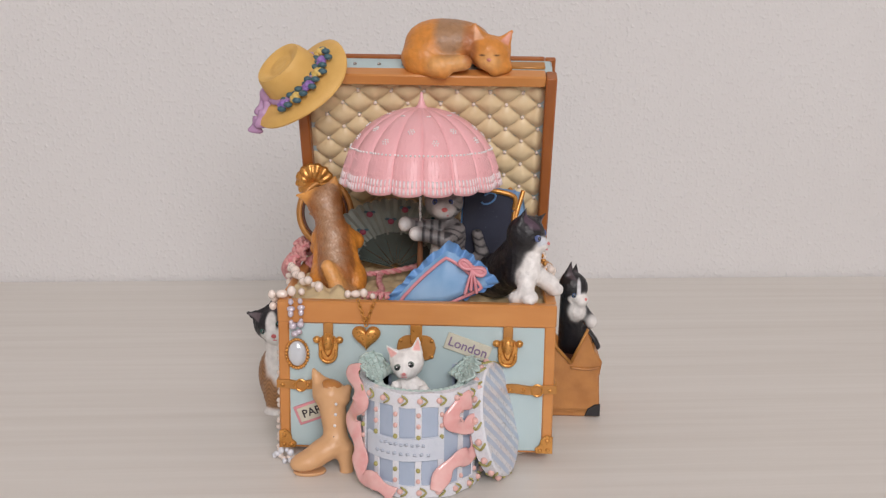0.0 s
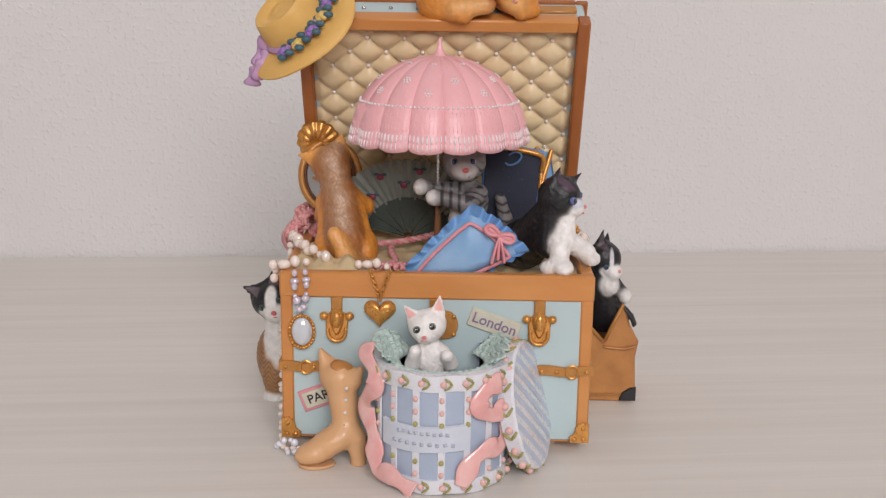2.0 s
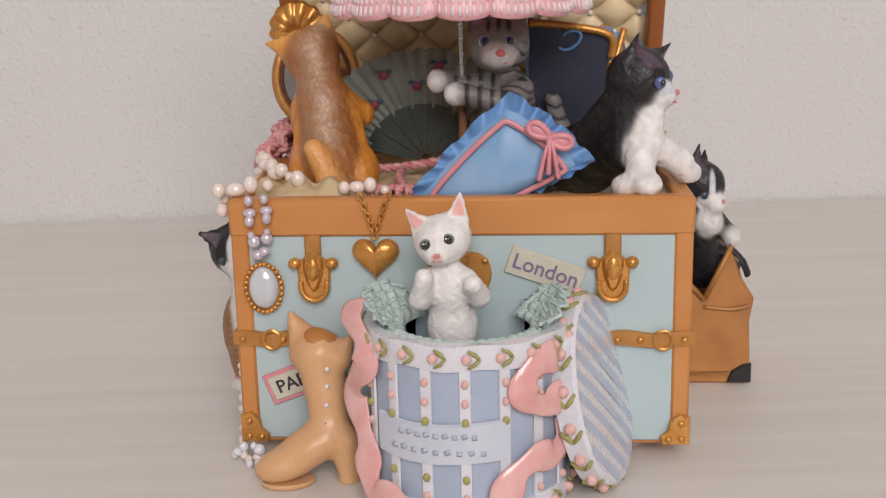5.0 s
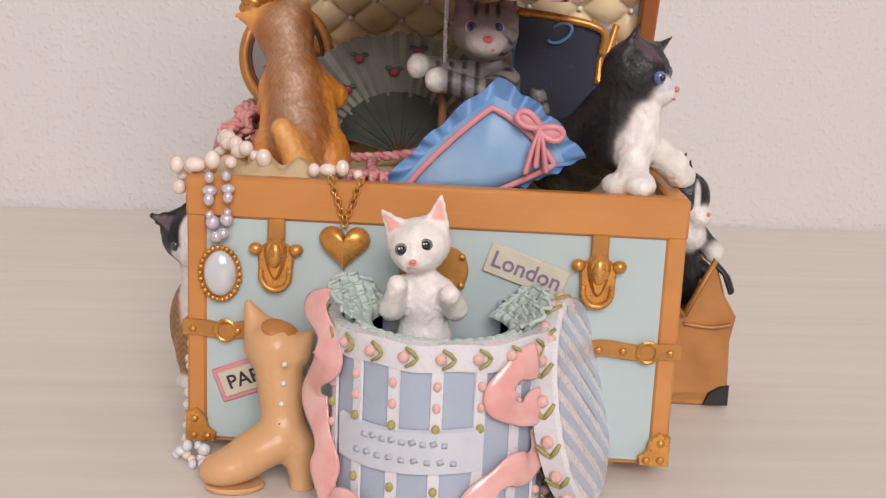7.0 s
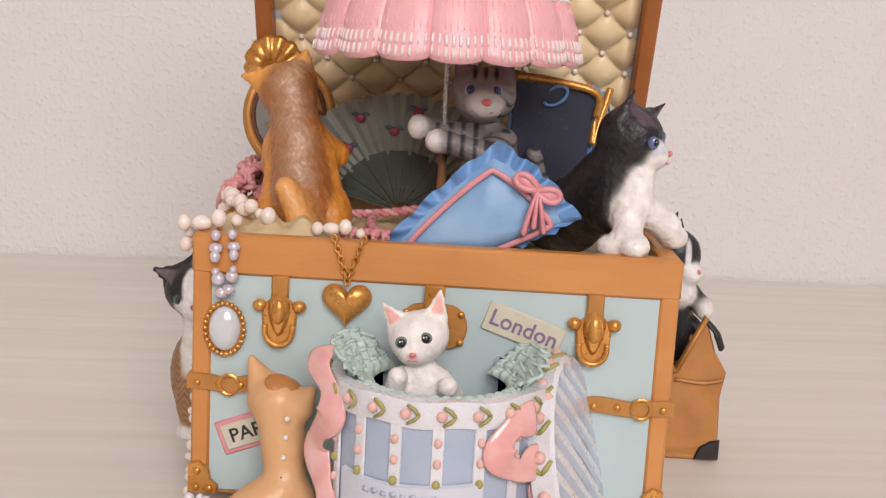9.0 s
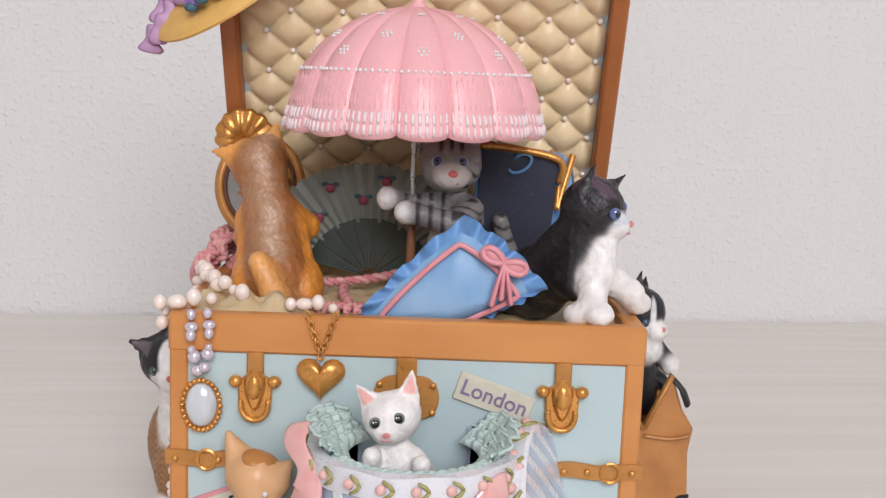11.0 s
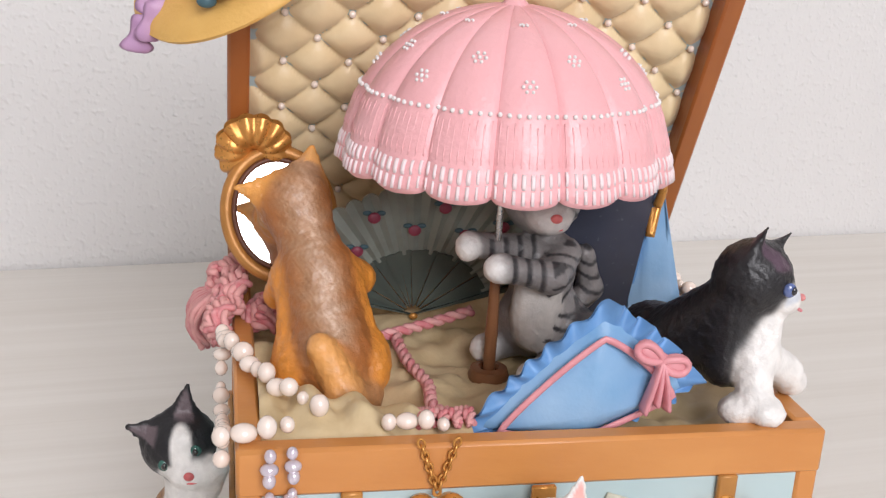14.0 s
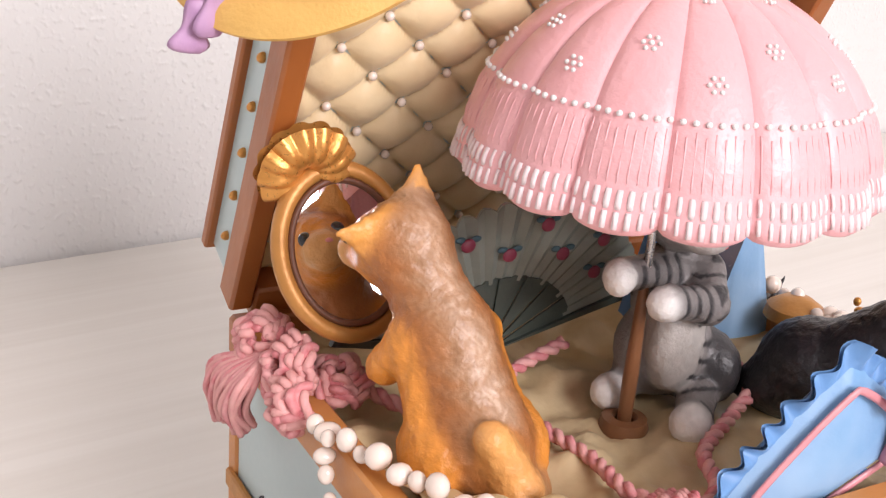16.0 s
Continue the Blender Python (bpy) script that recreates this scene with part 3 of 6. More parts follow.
    lobe = [(0.0100 * math.copysign(abs(math.cos(a)) ** 0.55, math.cos(a)) * (1 - 0.10 * abs(math.cos(2 * a + math.pi / 2))), 0.0612 + 0.0068 * math.copysign(abs(math.sin(a)) ** 0.6, math.sin(a))) for a in [math.pi * 2 * k / 36 for k in range(36)]]
    lk = part("lock_plate", Geo().add(plate(lobe, 0.0016, 0.0006), Matrix.Translation((0, 0.0006, 0))), GOLD_DULL, t, "gold lock plate with studs")
    part("hasp", block(-0.0030, 0.0030, -0.0024, -0.0008, 0.0640, 0.0738, 0.0004), GOLD, lk)
    studs([(sx * 0.0080, -0.0012, 0.0612 + sz * 0.0042) for sx in (-1, 1) for sz in (-1, 1)], 0.0011, lk, GOLD)
    # corner brackets at the foot of the front
    for s in (-1, 1):
        br = part("corner_bracket", Geo().add(plate([(s * (W + 0.0004), BOT - 0.0006), (s * (W - 0.0082), BOT - 0.0006), (s * (W - 0.0088), BOT + 0.0020), (s * (W - 0.0064), BOT + 0.0040), (s * (W - 0.0058), BOT + 0.0072), (s * (W - 0.0030), BOT + 0.0096), (s * (W + 0.0004), BOT + 0.0086)], 0.0012, 0.0004), Matrix.Translation((0, -0.0001, 0))), GOLD, t, "gold corner bracket")
        studs([(s * (W - 0.0024), -0.0014, BOT + 0.0066), (s * (W - 0.0062), -0.0014, BOT + 0.0012), (s * (W - 0.0022), -0.0014, BOT + 0.0014)], 0.0012, br, GOLD)
    # rumpled cream lining that fills the tray
    nu, nv = 70, 62
    v = []
    for i in range(nu):
        for j in range(nv):
            x, y = -W + 0.0052 + (2 * W - 0.0104) * i / (nu - 1), 0.0052 + (DEEP - 0.0104) * j / (nv - 1)
            q = Vector((x * 70, y * 70, 0.3))
            z = 0.0770 + 0.0044 * noise.noise(q) + 0.0026 * noise.noise(q * 2.3) + 0.0006 * abs(noise.noise(q * 6))
            z += 0.004 * max(0, (y - 0.085) / 0.04) + 0.003 * max(0, (abs(x) - 0.05) / 0.02)
            v.append((x, y, z))
    part("tray_lining", (v, grid_faces(nu, nv)), CREAM_CLOTH, t, "rumpled cream quilted lining", smooth=180)
    # the lid, leaning a little forward over the tray
    L = pose(0, 0.1225, 0.0875, LEAN_BACK, 0, 0)
    H, LD = 0.1185, 0.0225
    lid = part("lid", Geo().add(block(-W + 0.001, W - 0.001, 0.006, LD, 0.001, H - 0.001, 0.001)), AQUA, t, "open lid with tufted cream satin lining")
    lid.matrix_local = L
    for s in (-1, 1):
        a, b = sorted((s * (W - 0.0048), s * (W + 0.0012)))
        part("lid_rail", block(a, b, -0.002, 0.0068, 0, H, 0.0008), WOOD_DARK, lid, "orange wooden side rail")
        part("lid_rail", block(a, b, LD - 0.0028, LD + 0.0006, 0, H, 0.0006), WOOD_DARK, lid)
        studs([(s * (W - 0.0006), 0.0125, 0.012 + 0.0135 * k) for k in range(8)], 0.0014, lid, GOLD)
    part("lid_rail", block(-W + 0.0050, W - 0.0050, -0.0018, 0.0068, H - 0.0060, H + 0.0006, 0.0008), WOOD, lid, "orange wooden top rail")
    part("lid_rail", block(-W + 0.0050, W - 0.0050, LD - 0.0028, LD + 0.0004, H - 0.003, H + 0.0004, 0.0005), WOOD_DARK, lid)
    part("lid_rail", block(-W + 0.0050, W - 0.0050, -0.0016, 0.0068, -0.0045, 0.0062, 0.0008), WOOD_DARK, lid, "russet wooden bottom rail")
    studs([(-0.040 + 0.0135 * k, 0.0125, H - 0.0006) for k in range(7)], 0.0011, lid, STEEL)
    part("label_plate", block(0.046, 0.066, 0.0095, 0.0160, H - 0.0012, H + 0.0006, 0.0006), GOLD_DULL, lid, "gold plate on the lid's edge")
    # tufted satin: diamonds drawn in at pearl buttons
    px, pz = 0.0185, 0.0158
    x0, z0 = -0.0012, 0.0105
    nu, nv = 150, 130
    v = []
    for i in range(nu):
        for j in range(nv):
            x, z = -W + 0.0046 + (2 * W - 0.0092) * i / (nu - 1), 0.0058 + (H - 0.0116) * j / (nv - 1)
            a, b = (x - x0) / px + (z - z0) / pz, (x - x0) / px - (z - z0) / pz
            fa, fb = abs(a - round(a)), abs(b - round(b))
            puff = (max(0.0, math.sin(math.pi * fa)) * max(0.0, math.sin(math.pi * fb))) ** 0.42
            fold = 0.00025 * math.sin(22 * math.atan2(fa, fb + 1e-6)) * (1 - min(1, math.hypot(fa, fb) * 2.2))
            edge = min(1, (W - 0.0046 - abs(x)) / 0.004, (z - 0.0058) / 0.004, (H - 0.0058 - z) / 0.004)
            v.append((x, 0.0068 - (0.0044 * puff + fold) * (0.35 + 0.65 * max(0, edge)), z))
    part("tufted_lining", (v, grid_faces(nu, nv)), CREAM, lid, "cream satin lining tufted in diamonds", smooth=180)
    for i in range(-9, 10):
        for j in range(-1, 16):
            if (i + j) % 2:
                continue
            x, z = x0 + px * i / 2, z0 + pz * j / 2
            if abs(x) < W - 0.007 and 0.009 < z < H - 0.008:
                part("button", ball((x, 0.0050, z), 0.0011, 10, 6), PEARL, lid)
    return keep_place(t)


trunk = make_trunk()
LID = pose(0, 0.1225, 0.0875, LEAN_BACK, 0, 0)

# ---- the turning parasol ----
POLE = (-0.0012, 0.054, 0.0775)


def make_parasol():
    p = thing("parasol", POLE, "open pink parasol with white dotted trim turning on a steel rod", "parasol")
    R, Z0, Z1 = 0.0428, 0.1400 - POLE[2], 0.1790 - POLE[2]
    nphi, nr, panels = 256, 40, 16

    def rim(phi, s):
        """s runs 0 at the crown to 1 at the hem."""
        a = (phi / (2 * math.pi) * panels) % 1.0
        seam = abs(math.sin(math.pi * a)) ** 0.55
        r = R * math.sin(min(1.0, s / 0.94) * math.radians(84)) / math.sin(math.radians(84)) + max(0, s - 0.9) * 0.012
        z = Z1 - (Z1 - Z0) * (1 - math.cos(min(1.0, s) * math.radians(86))) / (1 - math.cos(math.radians(86)))
        r *= 1 - 0.050 * (1 - seam) * min(1, s * 2.2)
        z -= 0.0016 * seam * s ** 6 + 0.001 * (1 - seam) * min(1, 3 * s) * (1 - s)
        return r, z
    v = []
    for i in range(nphi):
        phi = 2 * math.pi * i / nphi
        for j in range(nr):
            r, z = rim(phi, 0.012 + 0.988 * j / (nr - 1))
            v.append((r * math.cos(phi), r * math.sin(phi), z))
        for j in range(nr - 1, -1, -1):
            r, z = rim(phi, 0.012 + 0.988 * j / (nr - 1))
            v.append((r * 0.965 * math.cos(phi), r * 0.965 * math.sin(phi), z - 0.0014))
    part("canopy", (v, grid_faces(nphi, 2 * nr, wrap_u=True)), PINK, p, "pink scalloped canopy", smooth=60)
    part("finial", lathe([(0.0001, Z1 + 0.0082), (0.0007, Z1 + 0.0075), (0.0012, Z1 + 0.004), (0.0022, Z1 + 0.0012), (0.0040, Z1 - 0.0006), (0.0001, Z1 - 0.0012)], 20), PINK, p, "pink pointed finial")

    def on(phi, s, lift=0.0):
        r, z = rim(phi, s)
        return Vector(((r + lift) * math.cos(phi), (r + lift) * math.sin(phi), z + lift * 0.5))
    g = Geo()
    for i in range(108):
        g.add(ball(on(2 * math.pi * i / 108, 0.70, 0.0002), 0.00062, 6, 4))
    part("dotted_trim", g, WHITE, p, "row of raised white dots", smooth=180)
    g = Geo()
    for i in range(128):
        phi = 2 * math.pi * (i + 0.5) / 128
        soft = 0.00060 if i % 8 in (2, 3, 4, 5) else 0.00042
        g.add(tube([on(phi, 0.900, -0.0001), on(phi, 0.915, 0.0001), on(phi, 0.935, 0.0001), on(phi, 0.948, -0.0002)], soft, 6, flat=0.7))
        g.add(tube([on(phi, 0.955, -0.0001), on(phi, 0.975, 0.0001), on(phi, 0.999, 0.0001)], soft, 6, flat=0.7))
    part("hem_fringe", g, PINK_WHITE, p, "white striped hem", smooth=180)
    g = Geo()
    for k in range(panels):
        for u in range(9):
            a0 = (k + 0.06 + 0.88 * u / 8) * 2 * math.pi / panels
            q = 0.725 + 0.012 * (u % 2)
            g.add(tube([on(a0, q, -0.0001), on(a0, q + 0.02, 0.0), on(a0, 0.86, 0.0), on(a0, 0.885, -0.0002)], 0.00022, 5))
    part("knit_rib", g, PINK, p, smooth=180)
    for k in range(panels):
        phi, s = (k + 0.5) * 2 * math.pi / panels, (0.585 if k % 2 else 0.47)
        c = on(phi, s, 0.0001)
        e1 = (on(phi + 0.03, s, 0.0001) - c).normalized()
        e2 = (on(phi, s + 0.03, 0.0001) - c).normalized()
        g = Geo().add(ball(c, 0.00055, 6, 4))
        for q in range(6):
            a = math.pi * q / 3
            g.add(ball(c + e1 * 0.0015 * math.cos(a) + e2 * 0.0015 * math.sin(a), 0.00048, 6, 4))
        part("painted_flower", g, WHITE, p, "white dotted flower", smooth=180)
    for k in range(0, panels, 2):
        c = on((k + 1.5) * 2 * math.pi / panels, 0.27, 0.0001)
        g = Geo()
        for q in range(5):
            g.add(ball(c + Vector((0.0009 * math.cos(q * 1.257), 0.0009 * math.sin(q * 1.257), 0.0001)), 0.0004, 6, 4))
        part("painted_flower", g, WHITE, p, smooth=180)
    part("rod", lathe([(0.0001, 0), (0.00095, 0), (0.00095, Z1 - 0.001), (0.0001, Z1 - 0.001)], 12), STEEL, p, "slim steel rod")
    part("ferrule", lathe([(0.0001, -0.002), (0.0016, -0.002), (0.0018, 0.012), (0.0013, 0.030), (0.0011, 0.034), (0.0001, 0.034)], 14), UMBER, p, "brown handle sleeve")
    return p


parasol = make_parasol()
g = Geo().add(lathe([(0.0022, -0.004), (0.0052, -0.004), (0.0058, -0.0015), (0.0052, 0.0006), (0.0030, 0.0010), (0.0022, 0.0)], 28), Matrix.Translation((POLE[0], POLE[1], POLE[2] + 0.001)))
tagged(part("pole_socket", g, UMBER), "brown round socket in the tray round the parasol rod", "socket")

# ---- the cat figures ----
SNOW, CHALK, INKY, ROSY = (0.80, 0.78, 0.75), (0.74, 0.72, 0.69), (0.010, 0.0095, 0.012), (0.72, 0.26, 0.25)
GINGER, RUST, PALEG = (0.64, 0.245, 0.04), (0.36, 0.13, 0.035), (0.70, 0.36, 0.12)
GREY, CHAR, DOVE = (0.20, 0.185, 0.18), (0.04, 0.038, 0.04), (0.46, 0.43, 0.40)


def reset(ob, by, scale, about):
    """Sets a finished figure at its true place and size."""
    ob.data.transform(Matrix.Translation(Vector(about) + Vector(by)) @ Matrix.Diagonal((*scale, 1)) @ Matrix.Translation(-Vector(about)))
    return ob


def white_kitten():
    """Its own measure starts at the nose, so that it can rise and sink in the hat box."""
    s = [E(0.0010, 0.0088, 0.0030, 0.0096, 0.0086, 0.0084, SNOW, (0, -14, 0)), E(-0.0004, 0.0035, -0.0006, 0.0046, 0.0042, 0.0036, SNOW),
         E(0.0030, 0.0105, -0.0150, 0.0080, 0.0072, 0.0105, SNOW), E(0.0036, 0.0110, -0.0280, 0.0088, 0.0078, 0.0110, SNOW),
         C((-0.0040, 0.0080, -0.0105), (-0.0066, 0.0035, -0.0165), 0.0034, 0.0032, SNOW), C((-0.0066, 0.0035, -0.0165), (-0.0048, 0.0005, -0.0082), 0.0030, 0.0032, SNOW),
         C((0.0090, 0.0080, -0.0105), (0.0132, 0.0055, -0.0160), 0.0034, 0.0032, SNOW), C((0.0132, 0.0055, -0.0160), (0.0112, 0.0010, -0.0105), 0.0030, 0.0032, SNOW)]

    def tint(v, c):
        w = np.clip((v[:, 2] + 0.031) / -0.004, 0, 1)[:, None]
        c = dab(v, c, (-0.0004, -0.0004, -0.0008), (0.0016, 0.002, 0.0009), (0.75, 0.34, 0.32))
        return c * (1 - w) + np.array(CHALK) * w
    skin = later(s, 0.00055, 0.0010, tint=tint, fur=0.0002)
    ears = [cat_ear((-0.0062, 0.0085, 0.0078), (-0.0108, 0.0075, 0.0135), 0.0036, SNOW, (0.80, 0.42, 0.38), (-0.15, -1, 0.1)),
            cat_ear((0.0062, 0.0085, 0.0108), (0.0072, 0.0080, 0.0188), 0.0036, SNOW, (0.80, 0.42, 0.38), (0.1, -1, 0.1))]
    eyes = []
    for x, z in ((-0.0040, 0.0030), (0.0034, 0.0048)):
        # the smallest, near-white ball on each eye is a painted catchlight
        eyes += [((x, 0.0012, z), (0.0021, 0.0012, 0.0020), (0.16, 0.20, 0.17)), ((x, 0.0006, z), (0.0015, 0.0010, 0.0015), (0.008, 0.010, 0.010)), ((x - 0.0006, -0.0003, z + 0.0006), 0.00034, (0.85, 0.85, 0.85))]
    extras = [((-0.0003, -0.0008, -0.0002), (0.0011, 0.0007, 0.0008), ROSY)]
    for sx in (-1, 1):
        extras.append(((-0.0003 + sx * 0.0009, -0.0004, -0.0022), (0.0009, 0.0004, 0.0003), (0.66, 0.26, 0.26)))
    return reset(figure("kitten_figurine", skin, extras, "white kitten figurine with dark eyes rising out of the hat box", eyes, ears), (0, 0, 0), (0.86, 0.86, 0.86), (0, 0, 0))


kitten = white_kitten()


def ginger_sitter():
    """Seen from behind: a straight furry back, broad ears set wide, the face turned to the mirror."""
    FLANK = (0.70, 0.27, 0.04)
    s = [E(-0.0458, 0.0440, 0.0865, 0.0104, 0.0106, 0.0106, RUST), C((-0.0462, 0.0450, 0.0910), (-0.0494, 0.0545, 0.1080), 0.0096, 0.0084, RUST),
         C((-0.0494, 0.0545, 0.1080), (-0.0530, 0.0625, 0.1185), 0.0082, 0.0078, RUST), E(-0.0548, 0.0650, 0.1238, 0.0094, 0.0086, 0.0090, RUST),
         E(-0.0566, 0.0696, 0.1215, 0.0076, 0.0074, 0.0074, FLANK), E(-0.0588, 0.0768, 0.1185, 0.0050, 0.0044, 0.0042, PALEG),
         E(-0.0562, 0.0470, 0.0846, 0.0052, 0.0092, 0.0080, FLANK), E(-0.0352, 0.0470, 0.0846, 0.0052, 0.0092, 0.0080, FLANK),
         C((-0.0436, 0.0580, 0.1085), (-0.0376, 0.0612, 0.1035), 0.0042, 0.0040, FLANK), C((-0.0376, 0.0612, 0.1035), (-0.0400, 0.0690, 0.1040), 0.0038, 0.0034, FLANK),
         C((-0.0570, 0.0570, 0.1060), (-0.0592, 0.0620, 0.0985), 0.0040, 0.0040, FLANK), C((-0.0555, 0.0480, 0.0880), (-0.0560, 0.0560, 0.1060), 0.0042, 0.0044, FLANK),
         C((-0.0362, 0.0480, 0.0880), (-0.0420, 0.0560, 0.1060), 0.0038, 0.0044, FLANK),
         C((-0.0372, 0.0370, 0.0790), (-0.0440, 0.0318, 0.0830), 0.0040, 0.0042, (0.40, 0.19, 0.075)), C((-0.0440, 0.0318, 0.0840), (-0.0500, 0.0340, 0.0950), 0.0040, 0.0034, (0.74, 0.36, 0.11))]

    def tint(v, c):
        """Brushed brown back under a pale frosted streak, orange flanks."""
        spine = np.interp(v[:, 2], (0.080, 0.100, 0.125), (-0.0455, -0.0475, -0.0535))
        back = np.interp(v[:, 2], (0.080, 0.094, 0.111, 0.122, 0.132), (0.045, 0.048, 0.060, 0.067, 0.070))
        wob = 0.0009 * np.sin(v[:, 2] * 900 + 2 * np.sin(v[:, 2] * 370))
        w = np.clip(1.9 - np.abs(v[:, 0] - spine + wob) / 0.0044, 0, 1) * np.clip((back - v[:, 1]) / 0.003, 0, 1) * np.clip((v[:, 1] - 0.0352) / 0.0012, 0, 1)
        hair = 0.5 + 0.5 * np.sin(v[:, 0] * 4300 + 6 * np.sin(v[:, 2] * 900)) * np.sin(v[:, 2] * 1300 + 3 * np.sin(v[:, 0] * 700))
        fleck = np.clip(np.sin(v[:, 0] * 2100 + 5 * np.sin(v[:, 2] * 620)) * np.sin(v[:, 2] * 1150 + 4 * np.sin(v[:, 0] * 510)) * 1.6, 0, 1)
        brown = np.array((0.31, 0.145, 0.06)) * (1 - 0.4 * hair[:, None]) + np.array((0.56, 0.36, 0.22)) * 0.4 * hair[:, None]
        mid = np.exp(-((v[:, 0] - spine - 0.0010 + wob) / 0.0030) ** 2) * (0.35 + 0.6 * fleck) * np.interp(v[:, 2], (0.088, 0.098, 0.128), (0.25, 1.0, 0.55))
        brown = brown * (1 - mid[:, None]) + np.array((0.62, 0.45, 0.33)) * mid[:, None]
        return c * (1 - w[:, None]) + brown * w[:, None]
    skin = later(s, 0.00062, 0.0012, tint=tint, fur=0.0003, edge=0.0008)
    ears = [cat_ear((-0.0612, 0.0646, 0.1266), (-0.0706, 0.0630, 0.1282), 0.0054, (0.74, 0.34, 0.08), PALEG, (-0.3, 1, 0.3)),
            cat_ear((-0.0515, 0.0680, 0.1300), (-0.0500, 0.0712, 0.1380), 0.0054, (0.74, 0.34, 0.08), PALEG, (-0.2, 1, 0.2))]
    eyes = [((-0.0622, 0.0752, 0.1222), (0.0018, 0.0016, 0.0018), (0.01, 0.012, 0.02)), ((-0.0545, 0.0762, 0.1236), (0.0018, 0.0015, 0.0018), (0.01, 0.012, 0.02))]
    return figure("cat_figurine", skin, [((-0.0592, 0.0808, 0.1192), (0.001, 0.0008, 0.0007), ROSY)], "ginger tabby cat figurine seated before the hand mirror", eyes, ears)


def ginger_sleeper():
    s = [E(0.0085, 0.0850, 0.2110, 0.0205, 0.0150, 0.0140, GINGER, (0, 4, 0)), E(0.0180, 0.0860, 0.2130, 0.0170, 0.0140, 0.0110, (0.42, 0.19, 0.06)),
         E(-0.0010, 0.0800, 0.2040, 0.0130, 0.0120, 0.0105, GINGER), E(0.0345, 0.0775, 0.2070, 0.0118, 0.0100, 0.0094, GINGER, (0, 12, 0)),
         E(0.0345, 0.0695, 0.2025, 0.0058, 0.0050, 0.0044, PALEG), C((0.0060, 0.0690, 0.2000), (0.0210, 0.0680, 0.2020), 0.0046, 0.0042, PALEG),
         C((0.0440, 0.0740, 0.1998), (0.0380, 0.0700, 0.1985), 0.0034, 0.0034, GINGER), C((-0.0060, 0.0750, 0.1995), (0.0100, 0.0680, 0.1965), 0.0042, 0.0034, GINGER)]

    def tint(v, c):
        c = dab(v, c, (0.0130, 0.0760, 0.2170), (0.0085, 0.02, 0.013), (0.36, 0.20, 0.10), 0.004)
        c = dab(v, c, (0.0240, 0.0740, 0.2100), (0.0040, 0.02, 0.011), (0.40, 0.14, 0.04), 0.003)
        for x in (0.0310, 0.0385):
            c = dab(v, c, (x, 0.0685, 0.2062), (0.0019, 0.0030, 0.0005), (0.10, 0.04, 0.02), 0.0003)
        return c
    skin = later(s, 0.0007, 0.0013, tint=tint, fur=0.0002, edge=0.0012)
    ears = [cat_ear((0.0285, 0.0775, 0.2140), (0.0265, 0.0765, 0.2225), 0.0042, GINGER, (0.78, 0.42, 0.24), (0.1, -1, 0.1)),
            cat_ear((0.0425, 0.0790, 0.2120), (0.0470, 0.0785, 0.2195), 0.0040, GINGER, (0.74, 0.34, 0.24), (0.1, -1, 0.1))]
    return figure("cat_figurine", skin, [((0.0345, 0.0646, 0.2040), (0.0013, 0.0008, 0.0010), (0.62, 0.24, 0.18))], "ginger cat figurine curled up asleep on the trunk lid's edge", (), ears)


